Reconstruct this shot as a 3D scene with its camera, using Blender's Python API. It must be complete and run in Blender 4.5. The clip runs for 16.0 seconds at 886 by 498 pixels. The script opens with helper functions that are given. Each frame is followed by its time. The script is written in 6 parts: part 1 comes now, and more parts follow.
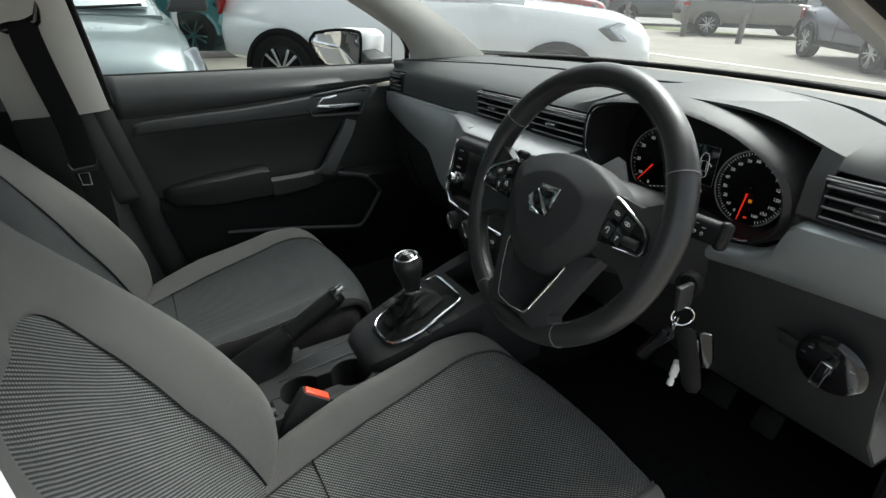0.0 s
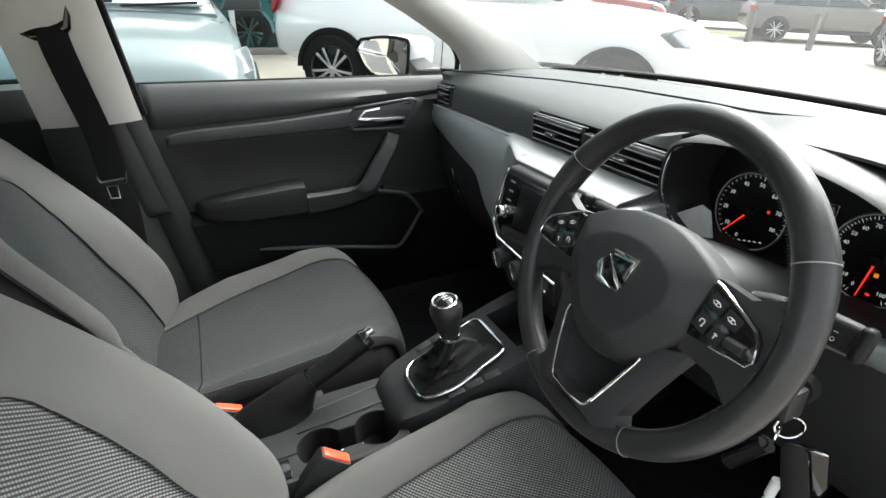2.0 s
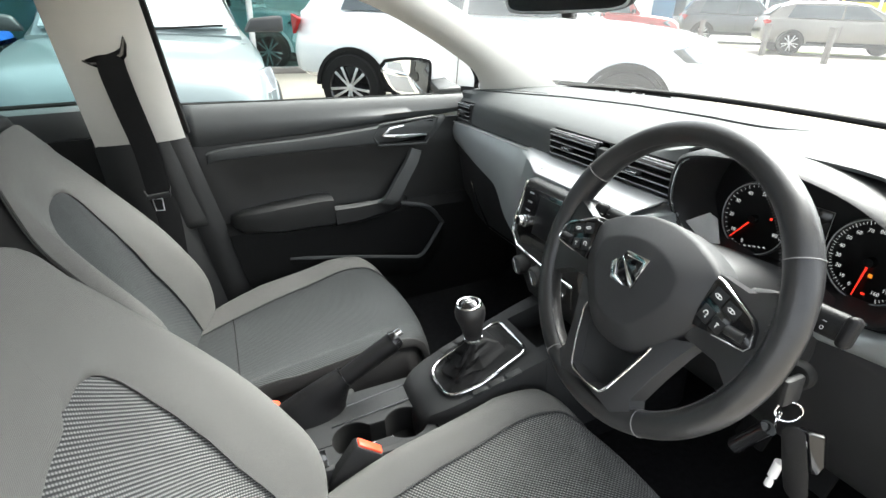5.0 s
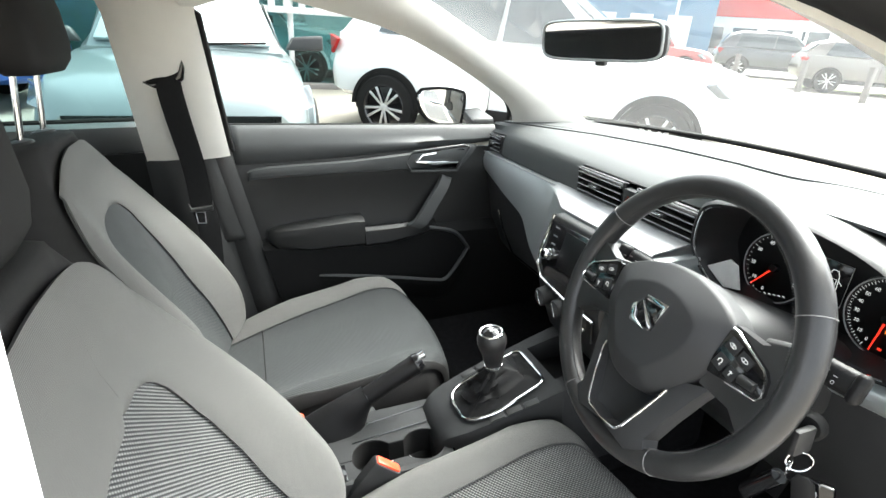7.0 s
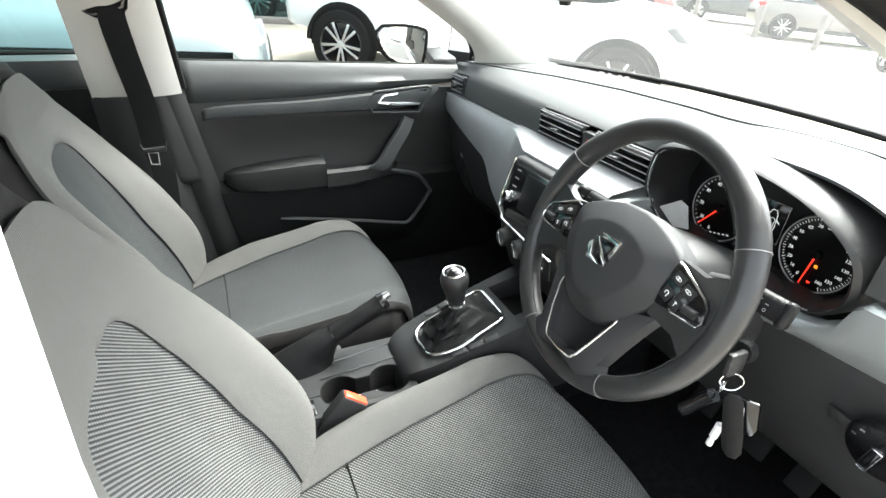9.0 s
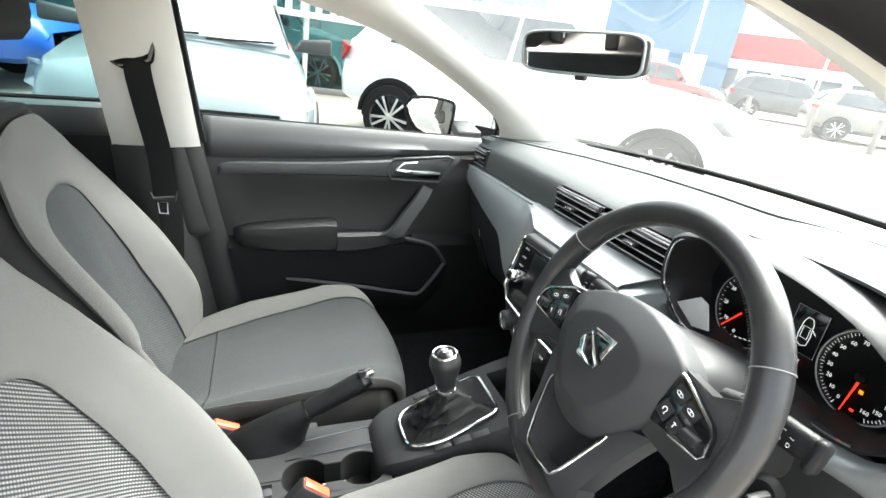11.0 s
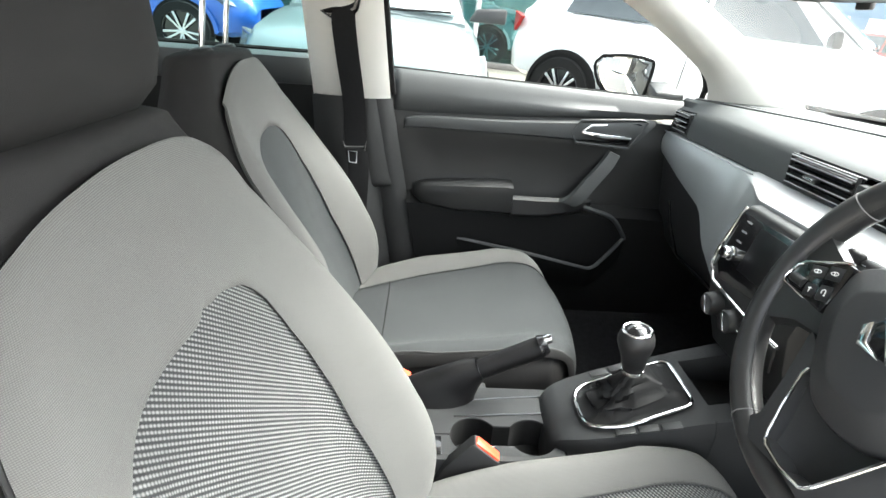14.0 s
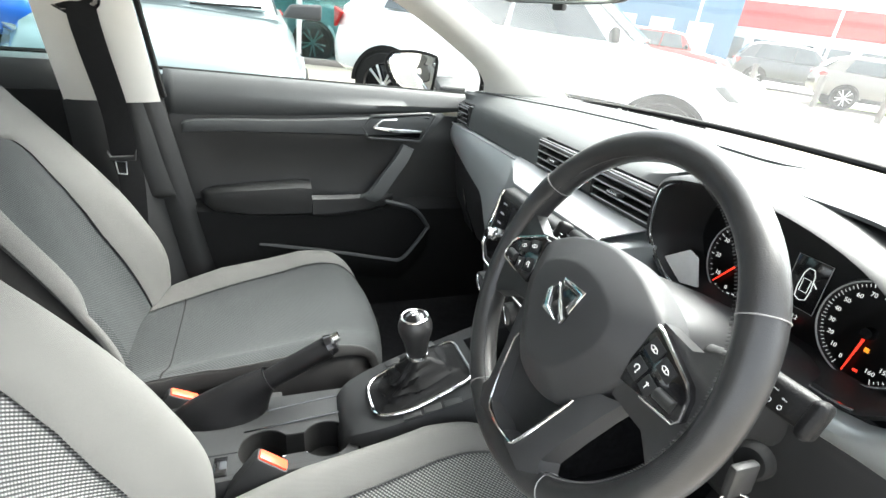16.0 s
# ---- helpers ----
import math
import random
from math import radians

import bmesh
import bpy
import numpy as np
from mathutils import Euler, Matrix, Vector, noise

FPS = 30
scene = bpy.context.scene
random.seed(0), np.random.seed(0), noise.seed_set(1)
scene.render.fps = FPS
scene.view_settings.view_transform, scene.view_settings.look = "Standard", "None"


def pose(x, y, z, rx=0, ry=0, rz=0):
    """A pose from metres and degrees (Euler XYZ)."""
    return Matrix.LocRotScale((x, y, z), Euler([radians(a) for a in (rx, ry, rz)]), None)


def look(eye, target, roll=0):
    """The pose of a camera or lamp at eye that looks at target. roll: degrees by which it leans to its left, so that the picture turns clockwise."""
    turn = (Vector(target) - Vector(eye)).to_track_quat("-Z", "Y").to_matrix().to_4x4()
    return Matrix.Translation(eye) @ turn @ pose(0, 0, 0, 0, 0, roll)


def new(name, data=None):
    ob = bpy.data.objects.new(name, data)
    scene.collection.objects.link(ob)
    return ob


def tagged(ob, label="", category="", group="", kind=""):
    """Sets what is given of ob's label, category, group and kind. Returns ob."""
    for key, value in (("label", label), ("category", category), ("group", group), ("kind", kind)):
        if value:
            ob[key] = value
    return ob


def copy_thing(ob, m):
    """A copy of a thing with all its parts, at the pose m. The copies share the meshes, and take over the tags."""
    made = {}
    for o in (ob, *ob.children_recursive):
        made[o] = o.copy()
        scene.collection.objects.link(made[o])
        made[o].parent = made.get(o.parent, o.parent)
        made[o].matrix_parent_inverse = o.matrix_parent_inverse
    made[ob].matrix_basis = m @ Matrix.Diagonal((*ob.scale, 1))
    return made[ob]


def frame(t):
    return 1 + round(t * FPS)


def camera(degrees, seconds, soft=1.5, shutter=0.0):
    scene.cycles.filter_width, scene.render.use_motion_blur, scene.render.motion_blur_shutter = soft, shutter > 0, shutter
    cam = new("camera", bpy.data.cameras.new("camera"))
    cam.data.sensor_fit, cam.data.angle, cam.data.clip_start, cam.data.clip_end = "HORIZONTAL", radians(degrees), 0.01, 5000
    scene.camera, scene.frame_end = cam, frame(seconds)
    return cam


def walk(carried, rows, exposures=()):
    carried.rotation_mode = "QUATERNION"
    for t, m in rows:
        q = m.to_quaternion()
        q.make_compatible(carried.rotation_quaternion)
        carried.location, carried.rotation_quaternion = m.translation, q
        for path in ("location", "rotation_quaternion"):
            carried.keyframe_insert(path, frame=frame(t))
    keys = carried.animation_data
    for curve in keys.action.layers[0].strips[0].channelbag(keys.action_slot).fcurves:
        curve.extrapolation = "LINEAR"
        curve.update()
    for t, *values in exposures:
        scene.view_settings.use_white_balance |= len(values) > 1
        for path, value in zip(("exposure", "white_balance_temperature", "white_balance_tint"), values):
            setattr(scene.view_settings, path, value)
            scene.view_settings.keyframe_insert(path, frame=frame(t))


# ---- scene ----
# the car leans a little against the level ground
LEVEL = Vector((0.055, -0.04, 1.0)).rotation_difference(Vector((0, 0, 1))).to_matrix().to_4x4()
cam = camera(79.7, 16.0)
PATH = [
    (0, (-0.444, -0.886, 1.17), (0.411, 0.697, 0.295), -2.5),
    (0.5, (-0.451, -0.847, 1.204), (0.344, 0.788, 0.37), -1.6),
    (1, (-0.437, -0.783, 1.212), (0.283, 0.898, 0.402), -1.6),
    (1.5, (-0.409, -0.751, 1.2), (0.293, 0.929, 0.372), -1.9),
    (2, (-0.379, -0.755, 1.189), (0.337, 0.896, 0.316), -1.8),
    (2.5, (-0.354, -0.758, 1.18), (0.412, 0.842, 0.257), -1.3),
    (3, (-0.363, -0.758, 1.19), (0.372, 0.848, 0.252), -0.8),
    (3.5, (-0.368, -0.753, 1.192), (0.392, 0.845, 0.26), -2.0),
    (4, (-0.378, -0.753, 1.197), (0.382, 0.906, 0.38), -0.7),
    (4.5, (-0.394, -0.782, 1.175), (0.313, 0.896, 0.349), -1.5),
    (4.7, (-0.416, -0.8, 1.189), (0.267, 0.888, 0.361), -2.6),
    (7, (-0.447, -0.837, 1.241), (0.168, 0.91, 0.486), -0.2),
    (7.5, (-0.455, -0.847, 1.242), (0.185, 0.91, 0.532), 0.2),
    (8, (-0.458, -0.851, 1.243), (0.24, 0.826, 0.407), 0.5),
    (8.2, (-0.461, -0.853, 1.248), (0.239, 0.785, 0.34), 0.5),
    (10.3, (-0.426, -0.84, 1.22), (0.346, 0.747, 0.279), 3.5),
    (10.5, (-0.414, -0.835, 1.218), (0.309, 0.787, 0.297), 3.5),
    (11, (-0.355, -0.808, 1.216), (0.263, 0.96, 0.516), 4.6),
    (11.5, (-0.265, -0.774, 1.184), (0.366, 1.0, 0.508), 6.4),
    (12, (-0.217, -0.714, 1.161), (0.287, 1.093, 0.465), 5.7),
    (12.5, (-0.233, -0.713, 1.142), (0.16, 1.083, 0.354), 3.9),
    (13, (-0.286, -0.715, 1.148), (-0.007, 1.096, 0.346), 4.7),
    (13.5, (-0.36, -0.734, 1.153), (-0.197, 1.088, 0.344), 5.0),
    (14, (-0.417, -0.747, 1.147), (-0.334, 1.081, 0.34), 3.8),
    (14.5, (-0.41, -0.788, 1.131), (-0.183, 1.027, 0.322), 10.4),
    (15, (-0.38, -0.822, 1.162), (-0.027, 0.966, 0.337), 10.0),
    (15.5, (-0.342, -0.827, 1.169), (0.142, 0.943, 0.375), 6.5),
    (16, (-0.277, -0.768, 1.159), (0.327, 0.969, 0.373), 4.1),
]

walk(cam, [(t, LEVEL @ look(eye, target, roll)) for t, eye, target, roll in PATH], [(0, 1.3, 6320, 3), (0.5, 1.76, 6370, 5), (1, 2.0, 6370, 5), (3.5, 2.52, 6420, 6), (7, 3.07, 6420, 5), (10.5, 3.28, 6420, 5), (12, 3.32, 6420, 5), (16, 3.34, 6420, 5)])

# ---- world, light ----
world = bpy.data.worlds.new("overcast_sky")
scene.world = world
world.use_nodes = True
wn = world.node_tree.nodes
wl = world.node_tree.links
sky = wn.new("ShaderNodeTexSky")
sky.sky_type = "NISHITA"
sky.sun_disc = False
sky.sun_elevation = radians(54)
sky.sun_rotation = radians(75)
sky.air_density = 0.6
sky.dust_density = 6.0
hsv = wn.new("ShaderNodeHueSaturation")
hsv.inputs["Saturation"].default_value = 0.25
wl.new(sky.outputs[0], hsv.inputs["Color"])
wl.new(hsv.outputs[0], wn["Background"].inputs[0])
wn["Background"].inputs[1].default_value = 0.15
sun_data = bpy.data.lights.new("sun", "SUN")
sun_data.energy = 1.0
sun_data.angle = radians(25)
sun_data.color = (1.0, 0.97, 0.92)
sun = new("sun", sun_data)
sun.matrix_world = look((0, 0, 30), (-21.05, -5.64, 0))


# ---- materials ----
def mat(name, colour, rough=0.5, metal=0.0, var=0.0, vscale=8.0, bump=0.0, bscale=400.0, spec=0.5, coat=0.0,
        emit=None, second=None, alpha=None, sheen=0.0, bump_dist=0.001):
    m = bpy.data.materials.new(name)
    m.use_nodes = True
    n, l = m.node_tree.nodes, m.node_tree.links
    b = n["Principled BSDF"]
    b.inputs["Base Color"].default_value = (*colour, 1)
    b.inputs["Roughness"].default_value = rough
    b.inputs["Metallic"].default_value = metal
    b.inputs["Specular IOR Level"].default_value = spec
    b.inputs["Coat Weight"].default_value = coat
    b.inputs["Sheen Weight"].default_value = sheen
    if emit:
        b.inputs["Emission Color"].default_value = (*colour, 1)
        b.inputs["Emission Strength"].default_value = emit
    tc = n.new("ShaderNodeTexCoord")
    if var:
        big = n.new("ShaderNodeTexNoise")
        big.inputs["Scale"].default_value = vscale
        big.inputs["Detail"].default_value = 6
        big.inputs["Roughness"].default_value = 0.65
        l.new(tc.outputs["Object"], big.inputs["Vector"])
        ramp = n.new("ShaderNodeValToRGB")
        dark = tuple(c * (1 - var) for c in colour)
        light = second or tuple(min(1, c * (1 + var)) for c in colour)
        ramp.color_ramp.elements[0].position, ramp.color_ramp.elements[1].position = 0.3, 0.72
        ramp.color_ramp.elements[0].color, ramp.color_ramp.elements[1].color = (*dark, 1), (*light, 1)
        l.new(big.outputs["Fac"], ramp.inputs["Fac"])
        l.new(ramp.outputs["Color"], b.inputs["Base Color"])
        rr = n.new("ShaderNodeMapRange")
        rr.inputs["To Min"].default_value, rr.inputs["To Max"].default_value = max(0.02, rough - 0.08), min(1, rough + 0.08)
        l.new(big.outputs["Fac"], rr.inputs["Value"])
        l.new(rr.outputs["Result"], b.inputs["Roughness"])
    if bump:
        fine = n.new("ShaderNodeTexNoise")
        fine.inputs["Scale"].default_value = bscale
        fine.inputs["Detail"].default_value = 3
        l.new(tc.outputs["Object"], fine.inputs["Vector"])
        bp = n.new("ShaderNodeBump")
        bp.inputs["Strength"].default_value = bump
        bp.inputs["Distance"].default_value = bump_dist
        l.new(fine.outputs["Fac"], bp.inputs["Height"])
        l.new(bp.outputs["Normal"], b.inputs["Normal"])
    return m


def weave(name, dark, light, pitch_u, pitch_v, gain=0.6, bump=0.5, rough=0.85, turn=0.0, sharp=0.8):
    """Woven cloth with rows of raised threads, laid out in metres by the UV map."""
    m = bpy.data.materials.new(name)
    m.use_nodes = True
    n, l = m.node_tree.nodes, m.node_tree.links
    b = n["Principled BSDF"]
    b.inputs["Roughness"].default_value = rough
    b.inputs["Specular IOR Level"].default_value = 0.12
    b.inputs["Sheen Weight"].default_value = 0.03
    uv = n.new("ShaderNodeUVMap")
    uv.uv_map = "UVMap"
    sep = n.new("ShaderNodeSeparateXYZ")
    l.new(uv.outputs[0], sep.inputs[0])

    def op(kind, a, c):
        o = n.new("ShaderNodeMath")
        o.operation = kind
        for i, v in enumerate((a, c)):
            if isinstance(v, (int, float)):
                o.inputs[i].default_value = v
            elif v is not None:
                l.new(v, o.inputs[i])
        return o.outputs[0]
    ca, sa = math.cos(turn), math.sin(turn)
    along = op("SUBTRACT", op("MULTIPLY", sep.outputs["X"], ca), op("MULTIPLY", sep.outputs["Y"], sa))
    across = op("ADD", op("MULTIPLY", sep.outputs["X"], sa), op("MULTIPLY", sep.outputs["Y"], ca))
    row = op("MULTIPLY", across, 1 / pitch_v)
    col = op("MULTIPLY", along, 1 / pitch_u)
    su = op("ABSOLUTE", op("SINE", op("MULTIPLY", col, math.pi), None), None)
    sv = op("ABSOLUTE", op("SINE", op("MULTIPLY", row, math.pi), None), None)
    h = op("MULTIPLY", op("POWER", sv, sharp), op("ADD", op("MULTIPLY", op("POWER", su, sharp), gain), 1 - gain))
    nz = n.new("ShaderNodeTexNoise")
    nz.inputs["Scale"].default_value = 9
    nz.inputs["Detail"].default_value = 5
    l.new(uv.outputs[0], nz.inputs["Vector"])
    mixed = op("MULTIPLY", h, op("ADD", op("MULTIPLY", nz.outputs["Fac"], 0.5), 0.75))
    ramp = n.new("ShaderNodeValToRGB")
    ramp.color_ramp.elements[0].position, ramp.color_ramp.elements[1].position = 0.25, 0.95
    ramp.color_ramp.elements[0].color, ramp.color_ramp.elements[1].color = (*dark, 1), (*light, 1)
    l.new(mixed, ramp.inputs["Fac"])
    l.new(ramp.outputs["Color"], b.inputs["Base Color"])
    bp = n.new("ShaderNodeBump")
    bp.inputs["Strength"].default_value = bump
    bp.inputs["Distance"].default_value = 0.0012
    l.new(h, bp.inputs["Height"])
    l.new(bp.outputs["Normal"], b.inputs["Normal"])
    return m


def glass(name, tint, rough=0.0, veil=0.0):
    m = bpy.data.materials.new(name)
    m.use_nodes = True
    n, l = m.node_tree.nodes, m.node_tree.links
    n.remove(n["Principled BSDF"])
    tr, gl, mx, fr = (n.new("ShaderNodeBsdfTransparent"), n.new("ShaderNodeBsdfGlossy"), n.new("ShaderNodeMixShader"),
                      n.new("ShaderNodeLayerWeight"))
    tr.inputs[0].default_value = (*tint, 1)
    gl.inputs["Roughness"].default_value = rough
    fr.inputs["Blend"].default_value = 0.5
    pw, ad = n.new("ShaderNodeMath"), n.new("ShaderNodeMath")
    pw.operation, ad.operation = "POWER", "MULTIPLY_ADD"
    pw.inputs[1].default_value = 4.0
    ad.inputs[1].default_value, ad.inputs[2].default_value = 0.45, 0.03
    l.new(fr.outputs["Facing"], pw.inputs[0])
    l.new(pw.outputs[0], ad.inputs[0])
    l.new(ad.outputs[0], mx.inputs[0])
    l.new(tr.outputs[0], mx.inputs[1])
    l.new(gl.outputs[0], mx.inputs[2])
    out = mx
    if veil:
        # thin veil on glass painted as the dash's reflection, lit by the sky outside
        du, dn, m2 = n.new("ShaderNodeBsdfTranslucent"), n.new("ShaderNodeTexNoise"), n.new("ShaderNodeMixShader")
        du.inputs[0].default_value = (0.8, 0.8, 0.79, 1)
        tcn, mr = n.new("ShaderNodeTexCoord"), n.new("ShaderNodeMapRange")
        dn.inputs["Scale"].default_value = 3.0
        dn.inputs["Detail"].default_value = 5
        mr.inputs["To Min"].default_value, mr.inputs["To Max"].default_value = veil * 0.6, veil * 1.4
        l.new(tcn.outputs["Object"], dn.inputs["Vector"])
        l.new(dn.outputs["Fac"], mr.inputs["Value"])
        l.new(mr.outputs[0], m2.inputs[0])
        l.new(mx.outputs[0], m2.inputs[1])
        l.new(du.outputs[0], m2.inputs[2])
        out = m2
    l.new(out.outputs[0], n["Material Output"].inputs[0])
    return m


M = dict(
    dash=mat("dash_soft_plastic", (0.056, 0.060, 0.060), 0.6, var=0.12, vscale=5, bump=0.3, bscale=900, spec=0.4),
    hard=mat("grained_black_plastic", (0.020, 0.0205, 0.021), 0.48, var=0.2, vscale=6, bump=0.25, bscale=1500),
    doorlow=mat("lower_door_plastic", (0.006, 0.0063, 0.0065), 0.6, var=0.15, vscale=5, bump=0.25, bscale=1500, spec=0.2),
    door=mat("door_plastic", (0.0145, 0.0152, 0.0154), 0.45, var=0.15, vscale=5, bump=0.25, bscale=1500),
    doortop=mat("door_top_plastic", (0.040, 0.0435, 0.0445), 0.52, var=0.12, vscale=5, bump=0.2, bscale=1500),
    lowdash=mat("lower_dash_plastic", (0.023, 0.0235, 0.0245), 0.5, var=0.12, vscale=5, bump=0.25, bscale=1400),
    gloss=mat("gloss_black", (0.008, 0.008, 0.009), 0.12, var=0.2, vscale=30, coat=0.4),
    satin=mat("satin_silver_trim", (0.44, 0.47, 0.472), 0.44, 0.7, var=0.06, vscale=4, bump=0.05, bscale=2500),
    band=mat("bright_silver_band", (0.46, 0.47, 0.475), 0.38, 0.5, var=0.05, vscale=6),
    chrome=mat("chrome", (0.86, 0.87, 0.88), 0.1, 1.0, var=0.03, vscale=40),
    leather=mat("black_leather", (0.022, 0.0222, 0.0230), 0.36, var=0.25, vscale=25, bump=0.22, bscale=900, spec=0.65),
    boot=mat("gaiter_leather", (0.0065, 0.0065, 0.007), 0.5, var=0.3, vscale=30, bump=0.5, bscale=500, spec=0.25),
    console=mat("console_plastic", (0.020, 0.021, 0.022), 0.55, var=0.2, vscale=8, bump=0.3, bscale=1500, spec=0.3),
    pad=mat("airbag_plastic", (0.029, 0.030, 0.032), 0.56, var=0.12, vscale=10, bump=0.25, bscale=1600),
    thread=mat("grey_thread", (0.25, 0.25, 0.25), 0.8, var=0.2, vscale=300),
    stitch=mat("dark_grey_thread", (0.085, 0.085, 0.085), 0.8, var=0.2, vscale=300),
    seam=mat("seam_shadow_cord", (0.05, 0.05, 0.05), 0.9, var=0.2, vscale=200),
    cloth=weave("light_grey_cloth", (0.088, 0.087, 0.0845), (0.138, 0.1365, 0.1325), 0.0011, 0.0014, 0.5, 0.25),
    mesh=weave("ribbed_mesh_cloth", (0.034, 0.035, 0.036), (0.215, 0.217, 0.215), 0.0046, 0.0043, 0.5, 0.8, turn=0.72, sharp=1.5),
    # same pitch and turn as mesh, in darker colours, for the passenger seat
    meshp=weave("darker_mesh_cloth", (0.026, 0.0285, 0.0295), (0.064, 0.0675, 0.0685), 0.0046, 0.0043, 0.5, 0.4, turn=0.72, sharp=1.2),
    sidecloth=mat("dark_side_cloth", (0.020, 0.0195, 0.0195), 0.85, var=0.15, vscale=15, bump=0.4, bscale=1800, spec=0.2),
    pillar=mat("pale_pillar_plastic", (0.68, 0.665, 0.62), 0.55, var=0.05, vscale=5, bump=0.2, bscale=900),
    liner=mat("headlining_cloth", (0.50, 0.48, 0.44), 0.9, var=0.08, vscale=20, bump=0.3, bscale=1500, spec=0.1),
    webbing=mat("belt_webbing", (0.007, 0.007, 0.0075), 0.75, spec=0.2, var=0.25, vscale=120, bump=0.4, bscale=1500),
    rubber=mat("rubber", (0.012, 0.012, 0.012), 0.8, spec=0.15, var=0.2, vscale=20),
    carpet=mat("black_carpet", (0.012, 0.012, 0.013), 0.95, var=0.4, vscale=60, bump=0.8, bscale=900, spec=0.1),
    red=mat("red_button_plastic", (0.75, 0.075, 0.03), 0.4, var=0.06, vscale=60),
    white=mat("white_plastic", (0.88, 0.88, 0.87), 0.45, var=0.05, vscale=60),
    marks=mat("white_print", (0.55, 0.55, 0.55), 0.6, emit=0.12),
    steel=mat("bright_steel", (0.8, 0.8, 0.8), 0.35, 0.7, var=0.05, vscale=80),
    dimmark=mat("grey_print", (0.35, 0.36, 0.37), 0.6),
    needle=mat("red_needle", (0.75, 0.03, 0.015), 0.5, emit=0.22),
    redmark=mat("dim_red_print", (0.35, 0.03, 0.02), 0.5),
    amber=mat("amber_lamp", (0.8, 0.25, 0.02), 0.5, emit=0.15),
    dialface=mat("dial_face", (0.006, 0.006, 0.007), 0.35, var=0.2, vscale=40),
    mirror=mat("mirror_silver", (0.85, 0.87, 0.88), 0.01, 1.0),
    body=mat("white_paint", (0.78, 0.79, 0.80), 0.3, coat=0.6, var=0.02, vscale=3),
    screen=glass("clear_glass", (0.93, 0.96, 0.95)),
    # windscreen glass with the dash's whitening reflection put in as a pale layer
    veiled=glass("veiled_windscreen_glass", (0.92, 0.95, 0.94), 0.0, 0.032),
    tint=glass("tinted_glass", (0.45, 0.62, 0.62)),
)


# ---- mesh helpers ----
def V(*a):
    return Vector(a)


def finish(name, bm, material, parent=None, angle=40, label=""):
    bmesh.ops.recalc_face_normals(bm, faces=bm.faces[:])
    me = bpy.data.meshes.new(name)
    for f in bm.faces:
        f.smooth = True
    bm.to_mesh(me)
    bm.free()
    me.set_sharp_from_angle(angle=radians(angle))
    me.materials.append(M[material] if isinstance(material, str) else material)
    ob = new(name, me)
    if parent:
        ob.parent = parent
    if label:
        tagged(ob, label)
    return ob


def part(name, bm, material, parent, label="", angle=40):
    return finish(name, bm, material, parent, angle, label)


def thing(name, label, category, group="", kind="", at=None):
    ob = tagged(new(name), label, category, group, kind)
    if at:
        ob.location = at
    return ob


def spline(pts, n):
    """Points along a smooth curve through pts, n for each span."""
    pts = [Vector(p) for p in pts]
    ext = [2 * pts[0] - pts[1], *pts, 2 * pts[-1] - pts[-2]]
    out = []
    for i in range(1, len(ext) - 2):
        p0, p1, p2, p3 = ext[i - 1:i + 3]
        for k in range(n):
            t = k / n
            out.append(0.5 * (2 * p1 + (p2 - p0) * t + (2 * p0 - 5 * p1 + 4 * p2 - p3) * t * t + (3 * p1 - p0 - 3 * p2 + p3) * t ** 3))
    out.append(pts[-1])
    return out


def table(rows, x):
    """Smooth reading of a table of (x, value) at x."""
    if x <= rows[0][0]:
        return rows[0][1]
    for (a, p), (b, q) in zip(rows, rows[1:]):
        if x <= b:
            t = (x - a) / (b - a)
            return p + (q - p) * t
    return rows[-1][1]


def loft(rows, close_u=False, close_v=False, caps=False, bm=None, uv=False):
    bm = bm or bmesh.new()
    lay = (bm.loops.layers.uv.get("UVMap") or bm.loops.layers.uv.new("UVMap")) if uv else None
    vs = [[bm.verts.new(p) for p in r] for r in rows]
    nr, nc = len(vs), len(vs[0])
    us = [[0.0] * nc for _ in range(nr)]
    ws = [[0.0] * nc for _ in range(nr)]
    if uv:
        for i in range(nr):
            mid = nc // 2
            for j in range(mid + 1, nc):
                us[i][j] = us[i][j - 1] + (vs[i][j].co - vs[i][j - 1].co).length
            for j in range(mid - 1, -1, -1):
                us[i][j] = us[i][j + 1] - (vs[i][j].co - vs[i][j + 1].co).length
        for i in range(1, nr):
            step = ws[i - 1][0] + (vs[i][nc // 2].co - vs[i - 1][nc // 2].co).length
            ws[i] = [step] * nc
    for i in range(nr if close_v else nr - 1):
        for j in range(nc if close_u else nc - 1):
            ij = ((i, j), (i, (j + 1) % nc), ((i + 1) % nr, (j + 1) % nc), ((i + 1) % nr, j))
            q = [vs[a][b] for a, b in ij]
            if len({tuple(round(c, 6) for c in v.co) for v in q}) < 3:
                continue
            try:
                f = bm.faces.new(q)
            except ValueError:
                continue
            if uv:
                for lp, (a, b) in zip(f.loops, ij):
                    lp[lay].uv = (us[a][b], ws[a][b])
    if caps:
        for r in (vs[0], vs[-1]):
            if len(r) > 2:
                try:
                    bm.faces.new(r)
                except ValueError:
                    pass
    return bm


def thick(bm, d):
    """Gives an open sheet a thickness d against its normals."""
    bmesh.ops.recalc_face_normals(bm, faces=bm.faces[:])
    bmesh.ops.solidify(bm, geom=bm.faces[:], thickness=d)
    return bm


